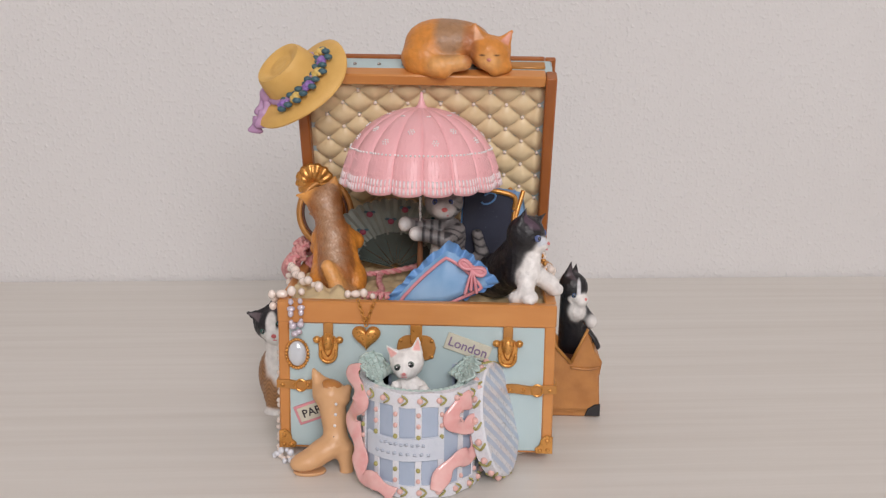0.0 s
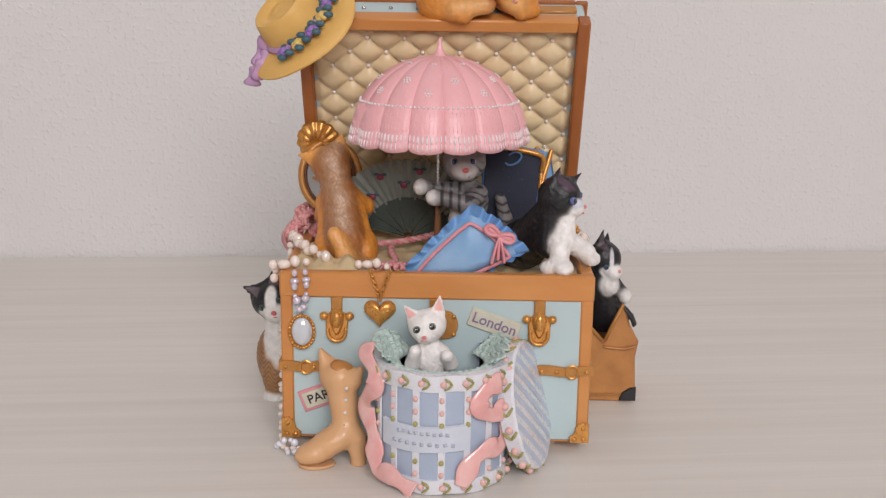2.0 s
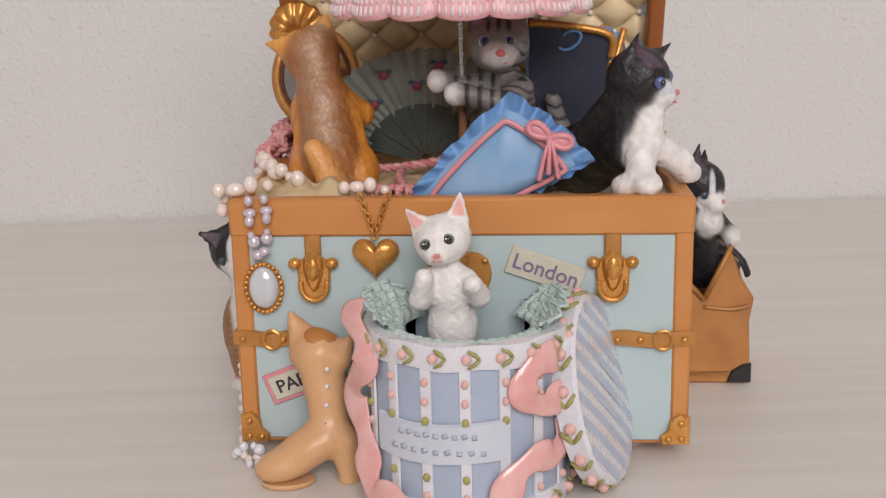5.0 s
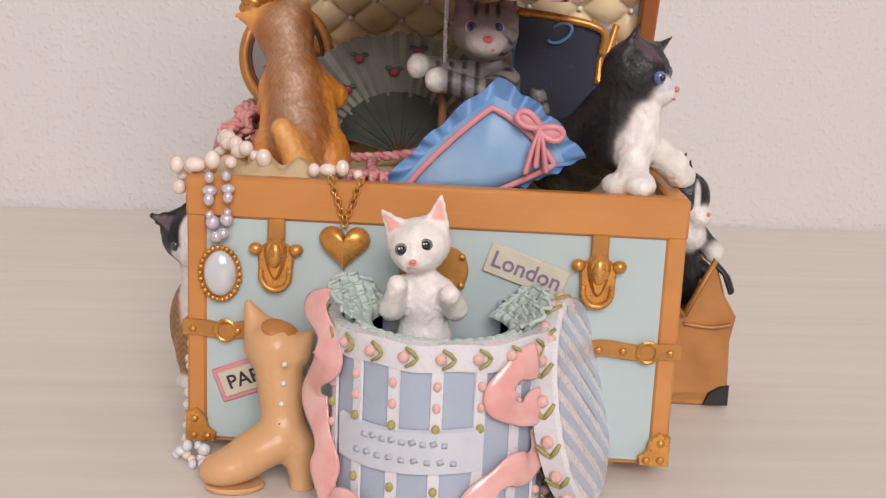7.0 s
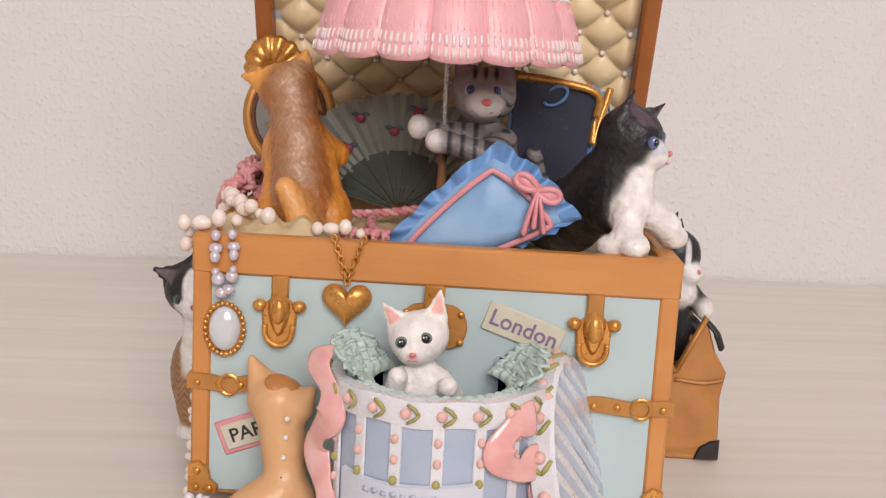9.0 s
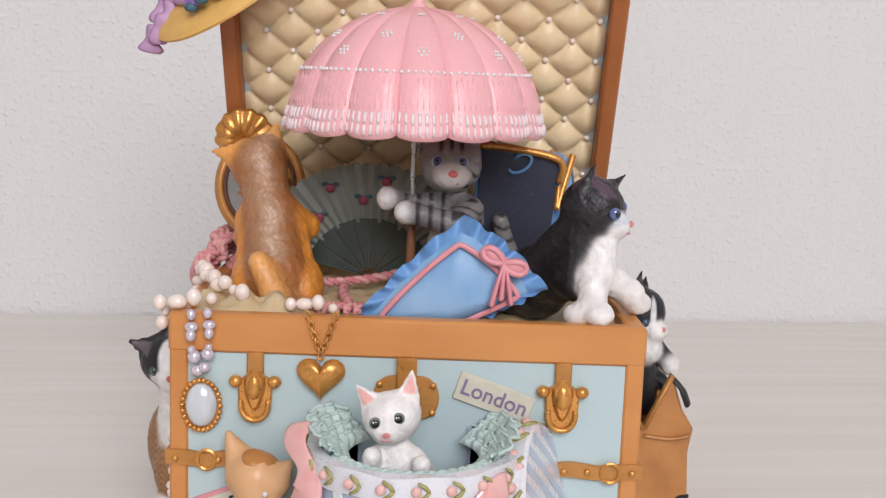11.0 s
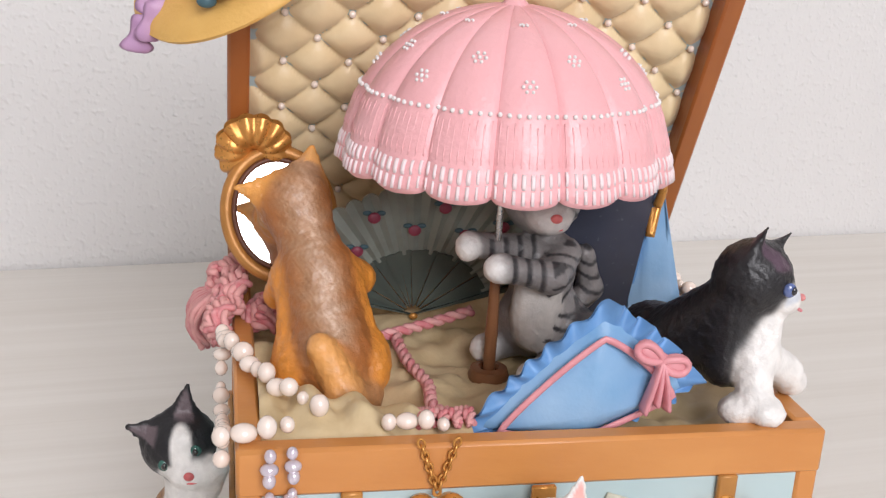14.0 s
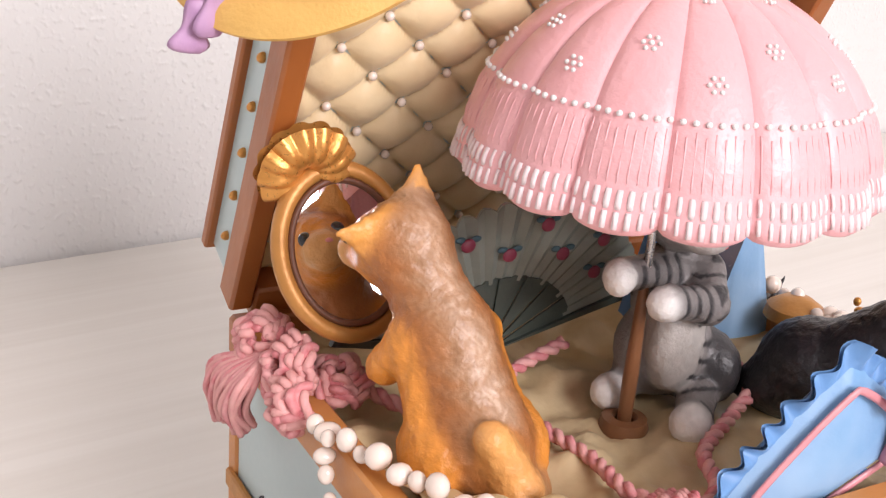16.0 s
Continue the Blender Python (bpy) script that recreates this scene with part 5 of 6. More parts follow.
def make_boot():
    t = thing("ankle_boot", (-0.045, -0.022, 0), "tan leather lace-up boot with a heel standing beside the hat box", "boot")
    one = (1, 1, 1)
    s = [C((-0.0428, -0.0105, 0.0385), (-0.0410, -0.0125, 0.0270), 0.0078, 0.0058, one), C((-0.0410, -0.0125, 0.0270), (-0.0395, -0.0150, 0.0145), 0.0056, 0.0062, one),
         E(-0.0455, -0.0180, 0.0118, 0.0108, 0.0072, 0.0060, one, (0, -26, 12)), E(-0.0535, -0.0205, 0.0066, 0.0092, 0.0064, 0.0050, one, (0, -12, 12)),
         C((-0.0352, -0.0165, 0.0120), (-0.0342, -0.0170, 0.0026), 0.0046, 0.0034, one), C((-0.0480, -0.0090, 0.0385), (-0.0520, -0.0062, 0.0500), 0.0042, 0.0010, one),
         C((-0.0440, -0.0065, 0.0400), (-0.0500, -0.0058, 0.0470), 0.0040, 0.0014, one), C((-0.0362, -0.0125, 0.0380), (-0.0335, -0.0115, 0.0430), 0.0036, 0.0016, one)]
    skin = sculpt(s, 0.0006, 0.0012, fur=0.0001)
    part("upper", Geo().add((skin[0], skin[1])), TAN, t, "tan leather upper", smooth=180)
    # no real hollow: a plug in darker brown gives the shaft's inner shade
    part("opening", Geo().add(ball((0, 0, 0), (0.0058, 0.0042, 0.0020), 20, 12), Matrix.Translation((-0.0414, -0.0126, 0.0440)) @ pose(0, 0, 0, 28, 22, 0)), LEATHER, t, "brown plug for the shaded hollow of the tan shaft", smooth=180)
    part("heel", Geo().add(lathe([(0.0001, 0), (0.0036, 0), (0.0034, 0.003), (0.0001, 0.0034)], 18), Matrix.Translation((-0.0342, -0.0170, 0.0002))), TAN, t, "stacked tan heel")
    part("sole", Geo().add(lathe([(0.0001, 0), (1, 0), (1.05, 0.0009), (1, 0.0018), (0.0001, 0.0020)], 28), Matrix.Translation((-0.0525, -0.0203, 0.0003)) @ pose(0, 0, 0, 0, 0, 12) @ Matrix.Diagonal((0.0080, 0.0054, 0.8, 1))), TAN, t)
    for k in range(5):
        part("eyelet", ball((-0.0390 - 0.0004 * k, -0.0186 - 0.0004 * k - 0.0012 * (k == 0), 0.0370 - 0.0058 * k), 0.0008, 8, 6), WHITE if k < 3 else BLACK, t)
    return keep_place(t)


make_boot()


def letters(word, size, at, turn, material, parent, squeeze=1.0):
    cu = bpy.data.curves.new("lettering", "FONT")
    cu.body, cu.size, cu.extrude, cu.align_x, cu.align_y = word, size, 0.00012, "CENTER", "CENTER"
    cu.offset = size * 0.012
    cu.resolution_u = 3
    ob = new("lettering", cu)
    dg = bpy.context.evaluated_depsgraph_get()
    me = bpy.data.meshes.new_from_object(ob.evaluated_get(dg))
    bpy.data.objects.remove(ob)
    m = Matrix.Translation(at) @ Euler((0, radians(turn), 0)).to_matrix().to_4x4() @ Euler((radians(90), 0, 0)).to_matrix().to_4x4() @ Matrix.Diagonal((squeeze, 1, 1, 1))
    me.transform(m)
    me.materials.clear()
    me.materials.append(material)
    o = new("lettering", me)
    o.parent = parent
    return o


def make_label(name, cx, cz, w, h, turn, paper, word, ink, label, border=None, size=0.006):
    t = thing(name, (cx, 0.0008, cz), label, "luggage label")
    rot = Matrix.Translation((cx, 0.0009, cz)) @ Euler((0, radians(turn), 0)).to_matrix().to_4x4()
    if border:
        part("border", Geo().add(block(-w / 2 - 0.0014, w / 2 + 0.0014, -0.0008, 0, -h / 2 - 0.0014, h / 2 + 0.0014, 0.0003), rot), border, t, "pink border")
    part("paper", Geo().add(block(-w / 2, w / 2, -0.0013, -0.0001, -h / 2, h / 2, 0.0003), rot), paper, t, "painted paper label")
    letters(word, size, (cx, -0.0005, cz), turn, ink, t)
    return keep_place(t)


make_label("luggage_label", 0.0264, 0.0620, 0.0238, 0.0088, 19, PAPER, "London", INK, "cream luggage label reading London on the trunk front", size=0.0068)
make_label("luggage_label", -0.0520, 0.0262, 0.0190, 0.0078, -21, PAPER, "PARIS", INK_DARK, "pink-edged luggage label reading PARIS on the trunk front", border=ROSE, size=0.0060)


def pearls(path, r, parent, material, gap=1.9, name="pearl"):
    """Beads set along a path, each touching the next."""
    pts = smooth_path(path, 14)
    last = None
    k = 0
    for q in pts:
        if last is None or (q - last).length >= r * gap:
            rr = r * (0.84 + 0.34 * ((k * 37) % 10) / 10)
            part(name, ball(q + Vector((0, 0.35 * r * math.sin(k * 2.1), 0.35 * r * math.sin(k * 3.7))), (rr * (1 + 0.20 * math.sin(k * 1.7)), rr, rr * (1 + 0.16 * math.cos(k * 2.9))), 12, 8), material, parent)
            last = q
            k += 1


def make_heart():
    t = thing("heart_pendant", (-0.0252, -0.0005, 0.060), "gold heart pendant hanging on a chain over the trunk front", "pendant")
    cx, cz, sc = -0.0256, 0.0670, 0.00046
    nu, nv = 40, 10
    v = []
    for side in (-1, 1):
        for i in range(nu):
            a = 2 * math.pi * i / nu
            hx, hz = 16 * math.sin(a) ** 3, 13 * math.cos(a) - 5 * math.cos(2 * a) - 2 * math.cos(3 * a) - math.cos(4 * a)
            for j in range(nv):
                q = 1 - j / (nv - 1)
                v.append((cx + sc * hx * q, -0.0008 + side * 0.0034 * math.sqrt(max(0, 1 - q ** 2.6)), cz + sc * (hz * q + 2 * (1 - q))))
    f = grid_faces(nu, nv, wrap_u=True)
    f += [tuple(i + nu * nv for i in q) for q in f]
    part("heart", (v, f), GOLD, t, "puffed gold heart", smooth=180)
    for s in (-1, 1):
        p0, p1 = Vector((cx, -0.0016, cz + 0.0066)), Vector((cx + s * 0.0042, -0.0012, 0.0858))
        for k in range(9):
            c = p0.lerp(p1, k / 8)
            ax = (p1 - p0).normalized()
            sd = Vector((0, 1, 0)) if k % 2 else ax.cross(Vector((0, 1, 0))).normalized()
            ring = [c + ax * 0.0012 * math.cos(q) + sd * 0.0008 * math.sin(q) for q in [math.pi * m / 5 for m in range(10)]]
            part("chain_link", tube(ring, 0.00034, 6, True), GOLD, t, smooth=180)
    return keep_place(t)


def make_cameo():
    t = thing("cameo_pendant", (-0.0605, -0.0005, 0.055), "oval milky pendant in a beaded gold frame hanging from lilac pearls", "pendant")
    cx, cz, a, b = -0.0612, 0.0570, 0.0048, 0.0068
    part("cabochon", ball((cx, -0.0006, cz), (a, 0.0028, b), 24, 14), CABOCHON, t, "milky oval stone", smooth=180)
    part("backing", Geo().add(plate([(cx + (a + 0.0008) * math.cos(q), cz + (b + 0.0008) * math.sin(q)) for q in [2 * math.pi * k / 32 for k in range(32)]], 0.0012), Matrix.Translation((0, 0.0006, 0))), GOLD, t)
    for k in range(26):
        q = 2 * math.pi * k / 26
        part("gold_bead", ball((cx + (a + 0.0009) * math.cos(q), -0.0012, cz + (b + 0.0009) * math.sin(q)), 0.00086, 8, 6), GOLD, t)
    pearls([(cx - 0.0026, -0.0030, 0.0850), (cx - 0.0028, -0.0022, 0.0790), (cx - 0.0024, -0.0022, 0.0730), (cx, -0.0022, 0.0664)], 0.0017, t, PEARL_LILAC, name="lilac_pearl")
    pearls([(cx + 0.0022, -0.0030, 0.0856), (cx + 0.0026, -0.0022, 0.0790), (cx + 0.0020, -0.0022, 0.0725), (cx + 0.0006, -0.0022, 0.0670)], 0.0016, t, PEARL_LILAC, name="lilac_pearl")
    return keep_place(t)


make_heart(), make_cameo()


def make_necklaces():
    t = thing("pearl_necklace", (-0.068, 0.02, 0.085), "string of creamy pearls draped over the trunk's rim and corner", "necklace")
    pearls([(-0.0740, 0.062, 0.0880), (-0.0700, 0.047, 0.0890), (-0.0655, 0.034, 0.0895), (-0.0590, 0.022, 0.0895), (-0.0510, 0.0140, 0.0885)], 0.0023, t, PEARL)
    pearls([(-0.0745, 0.0030, 0.0872), (-0.0690, 0.0034, 0.0878), (-0.0630, 0.0042, 0.0884), (-0.0570, 0.0075, 0.0895)], 0.0025, t, PEARL, 1.95)
    pearls([(-0.0360, 0.0080, 0.0868), (-0.0310, 0.0070, 0.0875), (-0.0255, 0.0068, 0.0872), (-0.0195, 0.0085, 0.0862)], 0.0022, t, PEARL)
    pearls([(-0.0738, 0.0560, 0.0880), (-0.0745, 0.0540, 0.0780), (-0.0742, 0.0360, 0.0740), (-0.0740, 0.0120, 0.0830), (-0.0745, 0.0040, 0.0800)], 0.0019, t, PEARL)
    keep_place(t)
    t = thing("pearl_necklace", (-0.071, 0.0, 0.0), "string of small white pearls running down the trunk corner", "necklace")
    pearls([(-0.0728, 0.0150, 0.0560), (-0.0728, 0.0130, 0.0400), (-0.0728, 0.0110, 0.0240), (-0.0726, 0.0060, 0.0080), (-0.0700, -0.0040, 0.0022), (-0.0650, -0.0066, 0.0018), (-0.0610, -0.0050, 0.0040)], 0.0015, t, PEARL)
    pearls([(-0.0735, -0.0030, 0.0018), (-0.0700, -0.0062, 0.0052), (-0.0660, -0.0050, 0.0060), (-0.0640, -0.0090, 0.0018), (-0.0690, -0.0090, 0.0016)], 0.0016, t, LILAC_WHITE)
    keep_place(t)
    t = thing("pearl_brooch", (0.069, 0.055, 0.085), "cluster of golden pearls and chain hanging over the trunk's side rim", "brooch")
    random.seed(3)
    for k in range(13):
        a = k * 2.4
        part("pearl", ball((0.0690 + 0.0042 * math.cos(a) * (k / 13) ** 0.5, 0.0560 + 0.0075 * math.sin(a) * (k / 13) ** 0.5, 0.0885 + 0.0034 * random.random()), 0.0024, 12, 8), PEARL, t)
    pearls([(0.0660, 0.0520, 0.0990), (0.0672, 0.0500, 0.0950), (0.0690, 0.0500, 0.0910)], 0.0012, t, GOLD, name="gold_bead")
    part("shell", Geo().add(lathe([(0.0001, 0.004), (0.004, 0.0034), (0.0075, 0.001), (0.0082, -0.002), (0.0001, -0.003)], 20), Matrix.Translation((0.0655, 0.0700, 0.0890))), GOLD_DULL, t, "golden shell")
    pearls([(0.0655, 0.0630, 0.0905), (0.0672, 0.0740, 0.0915), (0.0680, 0.0860, 0.0900), (0.0690, 0.0980, 0.0890)], 0.0021, t, PEARL)
    keep_place(t)


make_necklaces()

# ---- in the tray ----


def make_pillow():
    t = thing("cushion", (0.0120, 0.0090, 0.079), "blue satin cushion with ruffled edge, pink piping and bow", "cushion")
    c, u, v = Vector((0.0120, 0.0118, 0.0878)), Vector((0.0290, -0.0015, 0.0062)), Vector((0.0036, -0.0010, 0.0272))
    nrm = u.cross(v).normalized()
    if nrm.y > 0:
        nrm = -nrm

    def corner(a, s=1.0, lift=0.0):
        """Rhombus with softened corners; its lower corner is tucked into the tray."""
        p = 1.16
        ca, sa = math.cos(a), math.sin(a)
        k = (abs(ca) ** p + abs(sa) ** p) ** (-1 / p)
        x, y = ca * k * s, sa * k * s
        if y < 0:
            y *= 0.34
        return c + u * x + v * y + nrm * lift
    n, m = 72, 14
    pts = []
    for side in (1, -1):
        for i in range(n):
            a = 2 * math.pi * i / n
            for j in range(m):
                s = 1 - j / (m - 1)
                puff = 0.0062 * (1 - s ** 2.6) + 0.00012 * math.sin(a * 11 + s * 5) * s ** 3
                pts.append(corner(a, 0.90 * s, side * puff))
    f = grid_faces(n, m, wrap_u=True)
    f += [tuple(i + n * m for i in q) for q in f]
    part("cushion_body", (pts, f), BLUE_PALE, t, "puffed blue satin body", smooth=180)
    n = 260
    pts = []
    for i in range(n):
        a = 2 * math.pi * i / n
        for j in range(6):
            w = j / 5
            wave = math.sin(a * 26 + 0.6 * math.sin(a * 5)) * 0.0016 * w + 0.0008 * math.sin(a * 13 + 1) * w
            pts.append(corner(a, 0.82 + 0.19 * w + 0.026 * math.sin(a * 13 + 1) * w, 0.0012 + wave))
    for i in range(n):
        a = 2 * math.pi * i / n
        for j in range(5, -1, -1):
            w = j / 5
            wave = math.sin(a * 26 + 0.6 * math.sin(a * 5)) * 0.0016 * w + 0.0008 * math.sin(a * 13 + 1) * w
            pts.append(corner(a, 0.82 + 0.19 * w + 0.026 * math.sin(a * 13 + 1) * w, 0.0002 + wave))
    f = grid_faces(n, 6, wrap_u=True) + [tuple(i + 6 * n for i in q) for q in grid_faces(n, 6, wrap_u=True)]
    part("ruffle", (pts, f), BLUE, t, "gathered blue ruffle", smooth=180)
    path = [corner(2 * math.pi * i / 80, 0.72, 0.0047) for i in range(80)]
    part("piping", tube(path, 0.0009, 8, True, flat=0.6, up=lambda q: nrm), ROSE, t, "pink piping", smooth=180)
    k = Vector((0.0280, 0.0044, 0.1022))
    bow = part("bow", ball(k, (0.0020, 0.0018, 0.0022), 12, 8), ROSE, t, "pink ribbon bow")
    for dx, dz in ((-0.0062, 0.0034), (0.0056, -0.0012)):
        lobe = Matrix.Translation(k + Vector((dx * 0.55, -0.0008, dz * 0.7))) @ Euler((0, -math.atan2(dz, dx), 0)).to_matrix().to_4x4()
        g = Geo()
        for lift in (-1, 1):
            loop = [Vector((0.0034 * math.cos(q), 0.0007 * lift * math.sin(q) ** 2, (0.0018 + 0.0006 * math.cos(q)) * math.sin(q))) for q in [math.pi * m / 8 for m in range(16)]]
            g.add(tube(loop, 0.0010, 7, True), lobe)
        g.add(ball((0, 0, 0), (0.0030, 0.0011, 0.0017), 14, 8), lobe)
        part("bow_loop", g, ROSE, bow, smooth=180)
    for dx, ln in ((-0.0034, 0.0125), (0.0022, 0.0118), (-0.0006, 0.0105)):
        tail = smooth_path([k, k + Vector((dx * 0.5, -0.0012, -ln * 0.4)), k + Vector((dx, -0.0006, -ln))], 6)
        part("bow_tail", tube(tail, [0.0016 + 0.0014 * i / len(tail) for i in range(len(tail))], 8, flat=0.35), ROSE, bow, smooth=180)
    return keep_place(t)


make_pillow()


def make_mirror():
    t = thing("hand_mirror", (-0.0575, 0.088, 0.095), "gold oval hand mirror with a shell crest leaning in the trunk", "mirror")
    M = Matrix.Translation((-0.0578, 0.0865, 0.1140)) @ pose(0, 0, 0, -22, 0, 0) @ pose(0, 0, 0, 0, -8, 0)
    a, b = 0.0148, 0.0182
    ring = [M @ Vector((a * math.cos(q), 0, b * math.sin(q))) for q in [2 * math.pi * k / 48 for k in range(48)]]
    part("frame", tube(ring, 0.0020, 10, True), GOLD_DULL, t, "gold oval frame", smooth=180)
    inner = [M @ Vector((a * 0.86 * math.cos(q), -0.0012, b * 0.86 * math.sin(q))) for q in [2 * math.pi * k / 48 for k in range(48)]]
    part("inner_rim", tube(inner, 0.0008, 8, True), LEATHER_DARK, t, smooth=180)
    out = [(a * 0.9 * math.cos(q), b * 0.9 * math.sin(q)) for q in [2 * math.pi * k / 48 for k in range(48)]]
    part("mirror_glass", Geo().add(plate(out, 0.001), M), MIRROR, t, "silvered mirror glass", smooth=30)
    part("backing", Geo().add(plate([(x * 1.04, z * 1.04) for x, z in out], 0.002), M @ Matrix.Translation((0, 0.0026, 0))), GOLD_DULL, t)
    S = Matrix.Translation((-0.0645, 0.0945, 0.1300)) @ pose(0, 0, 0, 18, 0, 0) @ pose(0, 0, 0, 0, -14, 0)
    n, m = 61, 12
    v = []
    for i in range(n):
        q = math.radians(-125 + 250 * i / (n - 1))
        for j in range(m):
            s = j / (m - 1)
            rib = abs(math.sin(i / (n - 1) * math.pi * 9))
            r = 0.0112 * s * (0.92 + 0.08 * rib)
            v.append((r * math.sin(q), -0.0040 * math.sin(math.pi * min(1, s * 0.86 + 0.08)) - 0.0011 * rib * s, r * math.cos(q) + 0.0015))
    g = Geo().add((v, grid_faces(n, m)), S)
    g.add(([(x, 0.001, z) for x, y, z in v], grid_faces(n, m)), S)
    part("shell_crest", g, GOLD, t, "ribbed gold shell crest", smooth=70)
    return keep_place(t)


make_mirror()


def make_fan():
    t = thing("folding_fan", (-0.0170, 0.0890, 0.080), "open sage green folding fan painted with small red roses", "fan")
    M = Matrix.Translation((-0.0172, 0.0900, 0.0815)) @ pose(0, 0, 0, 16, 0, 0)
    a0, a1, pleats = math.radians(-74), math.radians(72), 22

    def at(ang, r, d=0.0):
        return M @ Vector((r * math.sin(ang), d, r * math.cos(ang)))
    v = []
    n = pleats * 4 + 1
    for i in range(n):
        ang = a0 + (a1 - a0) * i / (n - 1)
        d = 0.0009 * abs(((i / 2) % 2) - 1) - 0.0004
        for r in (0.0220, 0.030, 0.038, 0.0448 - 0.0008 * (i % 4 == 2)):
            v.append(at(ang, r, d * r / 0.03))
        for r in (0.0448 - 0.0008 * (i % 4 == 2), 0.0220):
            v.append(at(ang, r, d * r / 0.03 + 0.0006))
    part("leaf", (v, grid_faces(n, 6)), SAGE, t, "pleated sage green leaf", smooth=25)
    for i in range(15):
        ang = a0 + (a1 - a0) * (i + 0.5) / 15
        d = -0.0006 * (i % 2)
        w = 0.5 * (a1 - a0) / 15 * 1.02
        q = [at(ang - w * 0.5, 0.003, d), at(ang - w, 0.0235, d), at(ang + w, 0.0235, d), at(ang + w * 0.5, 0.003, d)]
        q += [p + Vector((0, 0.0006, 0)) for p in q]
        part("stick", (q, [(0, 1, 2, 3), (4, 5, 6, 7), (0, 1, 5, 4), (1, 2, 6, 5), (2, 3, 7, 6), (3, 0, 4, 7)]), SAGE_DARK, t, "dark green stick", smooth=0)
    for ang in (a0, a1):
        q = [at(ang - 0.02, 0.0, -0.001), at(ang - 0.035, 0.0445, -0.001), at(ang + 0.035, 0.0445, -0.001), at(ang + 0.02, 0.0, -0.001)]
        q += [p + Vector((0, 0.0016, 0)) for p in q]
        part("guard", (q, [(0, 1, 2, 3), (4, 5, 6, 7), (0, 1, 5, 4), (1, 2, 6, 5), (2, 3, 7, 6), (3, 0, 4, 7)]), SAGE_DARK, t, smooth=0)
    part("rivet", ball(at(0, 0.0005, -0.0022), (0.0014, 0.0008, 0.0011), 10, 6), GOLD, t, "small gold rivet")
    for k, (deg, r) in enumerate(((-58, 0.035), (-38, 0.030), (-22, 0.038), (-4, 0.031), (9, 0.039), (24, 0.032), (37, 0.040), (48, 0.033), (62, 0.038), (-66, 0.041))):
        c = at(radians(deg), r, -0.0013)
        rose = part("painted_rose", ball(c, (0.0019, 0.0006, 0.0017), 10, 6), RED, t, "raised red rose")
        for s in (-1, 1):
            part("rose_leaf", ball(c + Vector((0.0020 * s, 0.0002, 0.0014)), (0.0014, 0.0004, 0.0008), 8, 5), TEAL, rose)
    return keep_place(t)


make_fan()


def make_purse():
    t = thing("frame_purse", (0.040, 0.080, 0.080), "open blue satin purse with slate lining and gold frame", "purse")
    # the slate lined mouth, its blue shell and gusset
    A = [(0.0205, 0.0870), (0.0225, 0.1345), (0.0500, 0.1300), (0.0475, 0.0800), (0.0300, 0.0790)]
    M = Matrix.Translation((0, 0.0835, 0)) @ Matrix.Translation((0, 0, 0.08)) @ pose(0, 0, 0, 12, 0, 0) @ Matrix.Translation((0, 0, -0.08))
    part("lining", Geo().add(plate(A, 0.0012), M), SLATE, t, "dark slate satin lining", smooth=30)
    part("back_shell", Geo().add(plate([(x * 1.0 + (0.0015 if x > 0.04 else -0.001), z + 0.0008) for x, z in A], 0.004), M @ Matrix.Translation((0, 0.0045, 0))), BLUE, t, "blue satin back", smooth=30)
    n, m = 16, 10
    v = []
    for i in range(n):
        s = i / (n - 1)
        top, bot = Vector((0.0488, 0.0850, 0.1300)), Vector((0.0470, 0.0800, 0.0790))
        end, foot = Vector((0.0560, 0.0820, 0.1280)), Vector((0.0675, 0.0790, 0.0790))
        l0, l1 = top.lerp(bot, s), end.lerp(foot, s)
        for j in range(m):
            w = j / (m - 1)
            v.append(l0.lerp(l1, w) + Vector((0.0012 * math.sin(w * 11 + s), -0.0018 * math.sin(math.pi * w) * s, 0)))
    g = Geo().add((v, grid_faces(n, m)))
    g.add(([Vector(q) + Vector((0.0004, 0.0014, 0)) for q in v], grid_faces(n, m)))
    part("gusset", g, BLUE_PALE, t, "folded blue gusset", smooth=180)
    P = [M @ Vector(q) for q in ((0.0215, -0.0010, 0.1345), (0.0350, -0.0016, 0.1335), (0.0500, -0.0020, 0.1300), (0.0505, -0.0024, 0.1220))]
    part("gold_frame", tube(smooth_path(P, 6), 0.0014, 8), GOLD, t, "gold frame", smooth=180)
    for arm in (((0.0478, 0.0810, 0.1312), (0.0505, 0.0790, 0.1275), (0.0506, 0.0768, 0.1190), (0.0502, 0.0750, 0.1105)), ((0.0558, 0.0812, 0.1300), (0.0545, 0.0795, 0.1255), (0.0522, 0.0768, 0.1180), (0.0504, 0.0748, 0.1105))):
        part("gold_clasp", tube(smooth_path([Vector(q) for q in arm], 6), 0.0013, 8), GOLD, t, "gold clasp arm", smooth=180)
    ring = [M @ Vector((0.0360 + 0.0040 * math.cos(q), -0.0022, 0.1285 + 0.0032 * math.sin(q) + 0.0014 * math.cos(q))) for q in [2 * math.pi * k / 20 for k in range(11, 28)]]
    part("blue_loop", tube(ring, 0.0006, 6), BLUE, t, "blue cord loop", smooth=180)
    return keep_place(t)


make_purse()


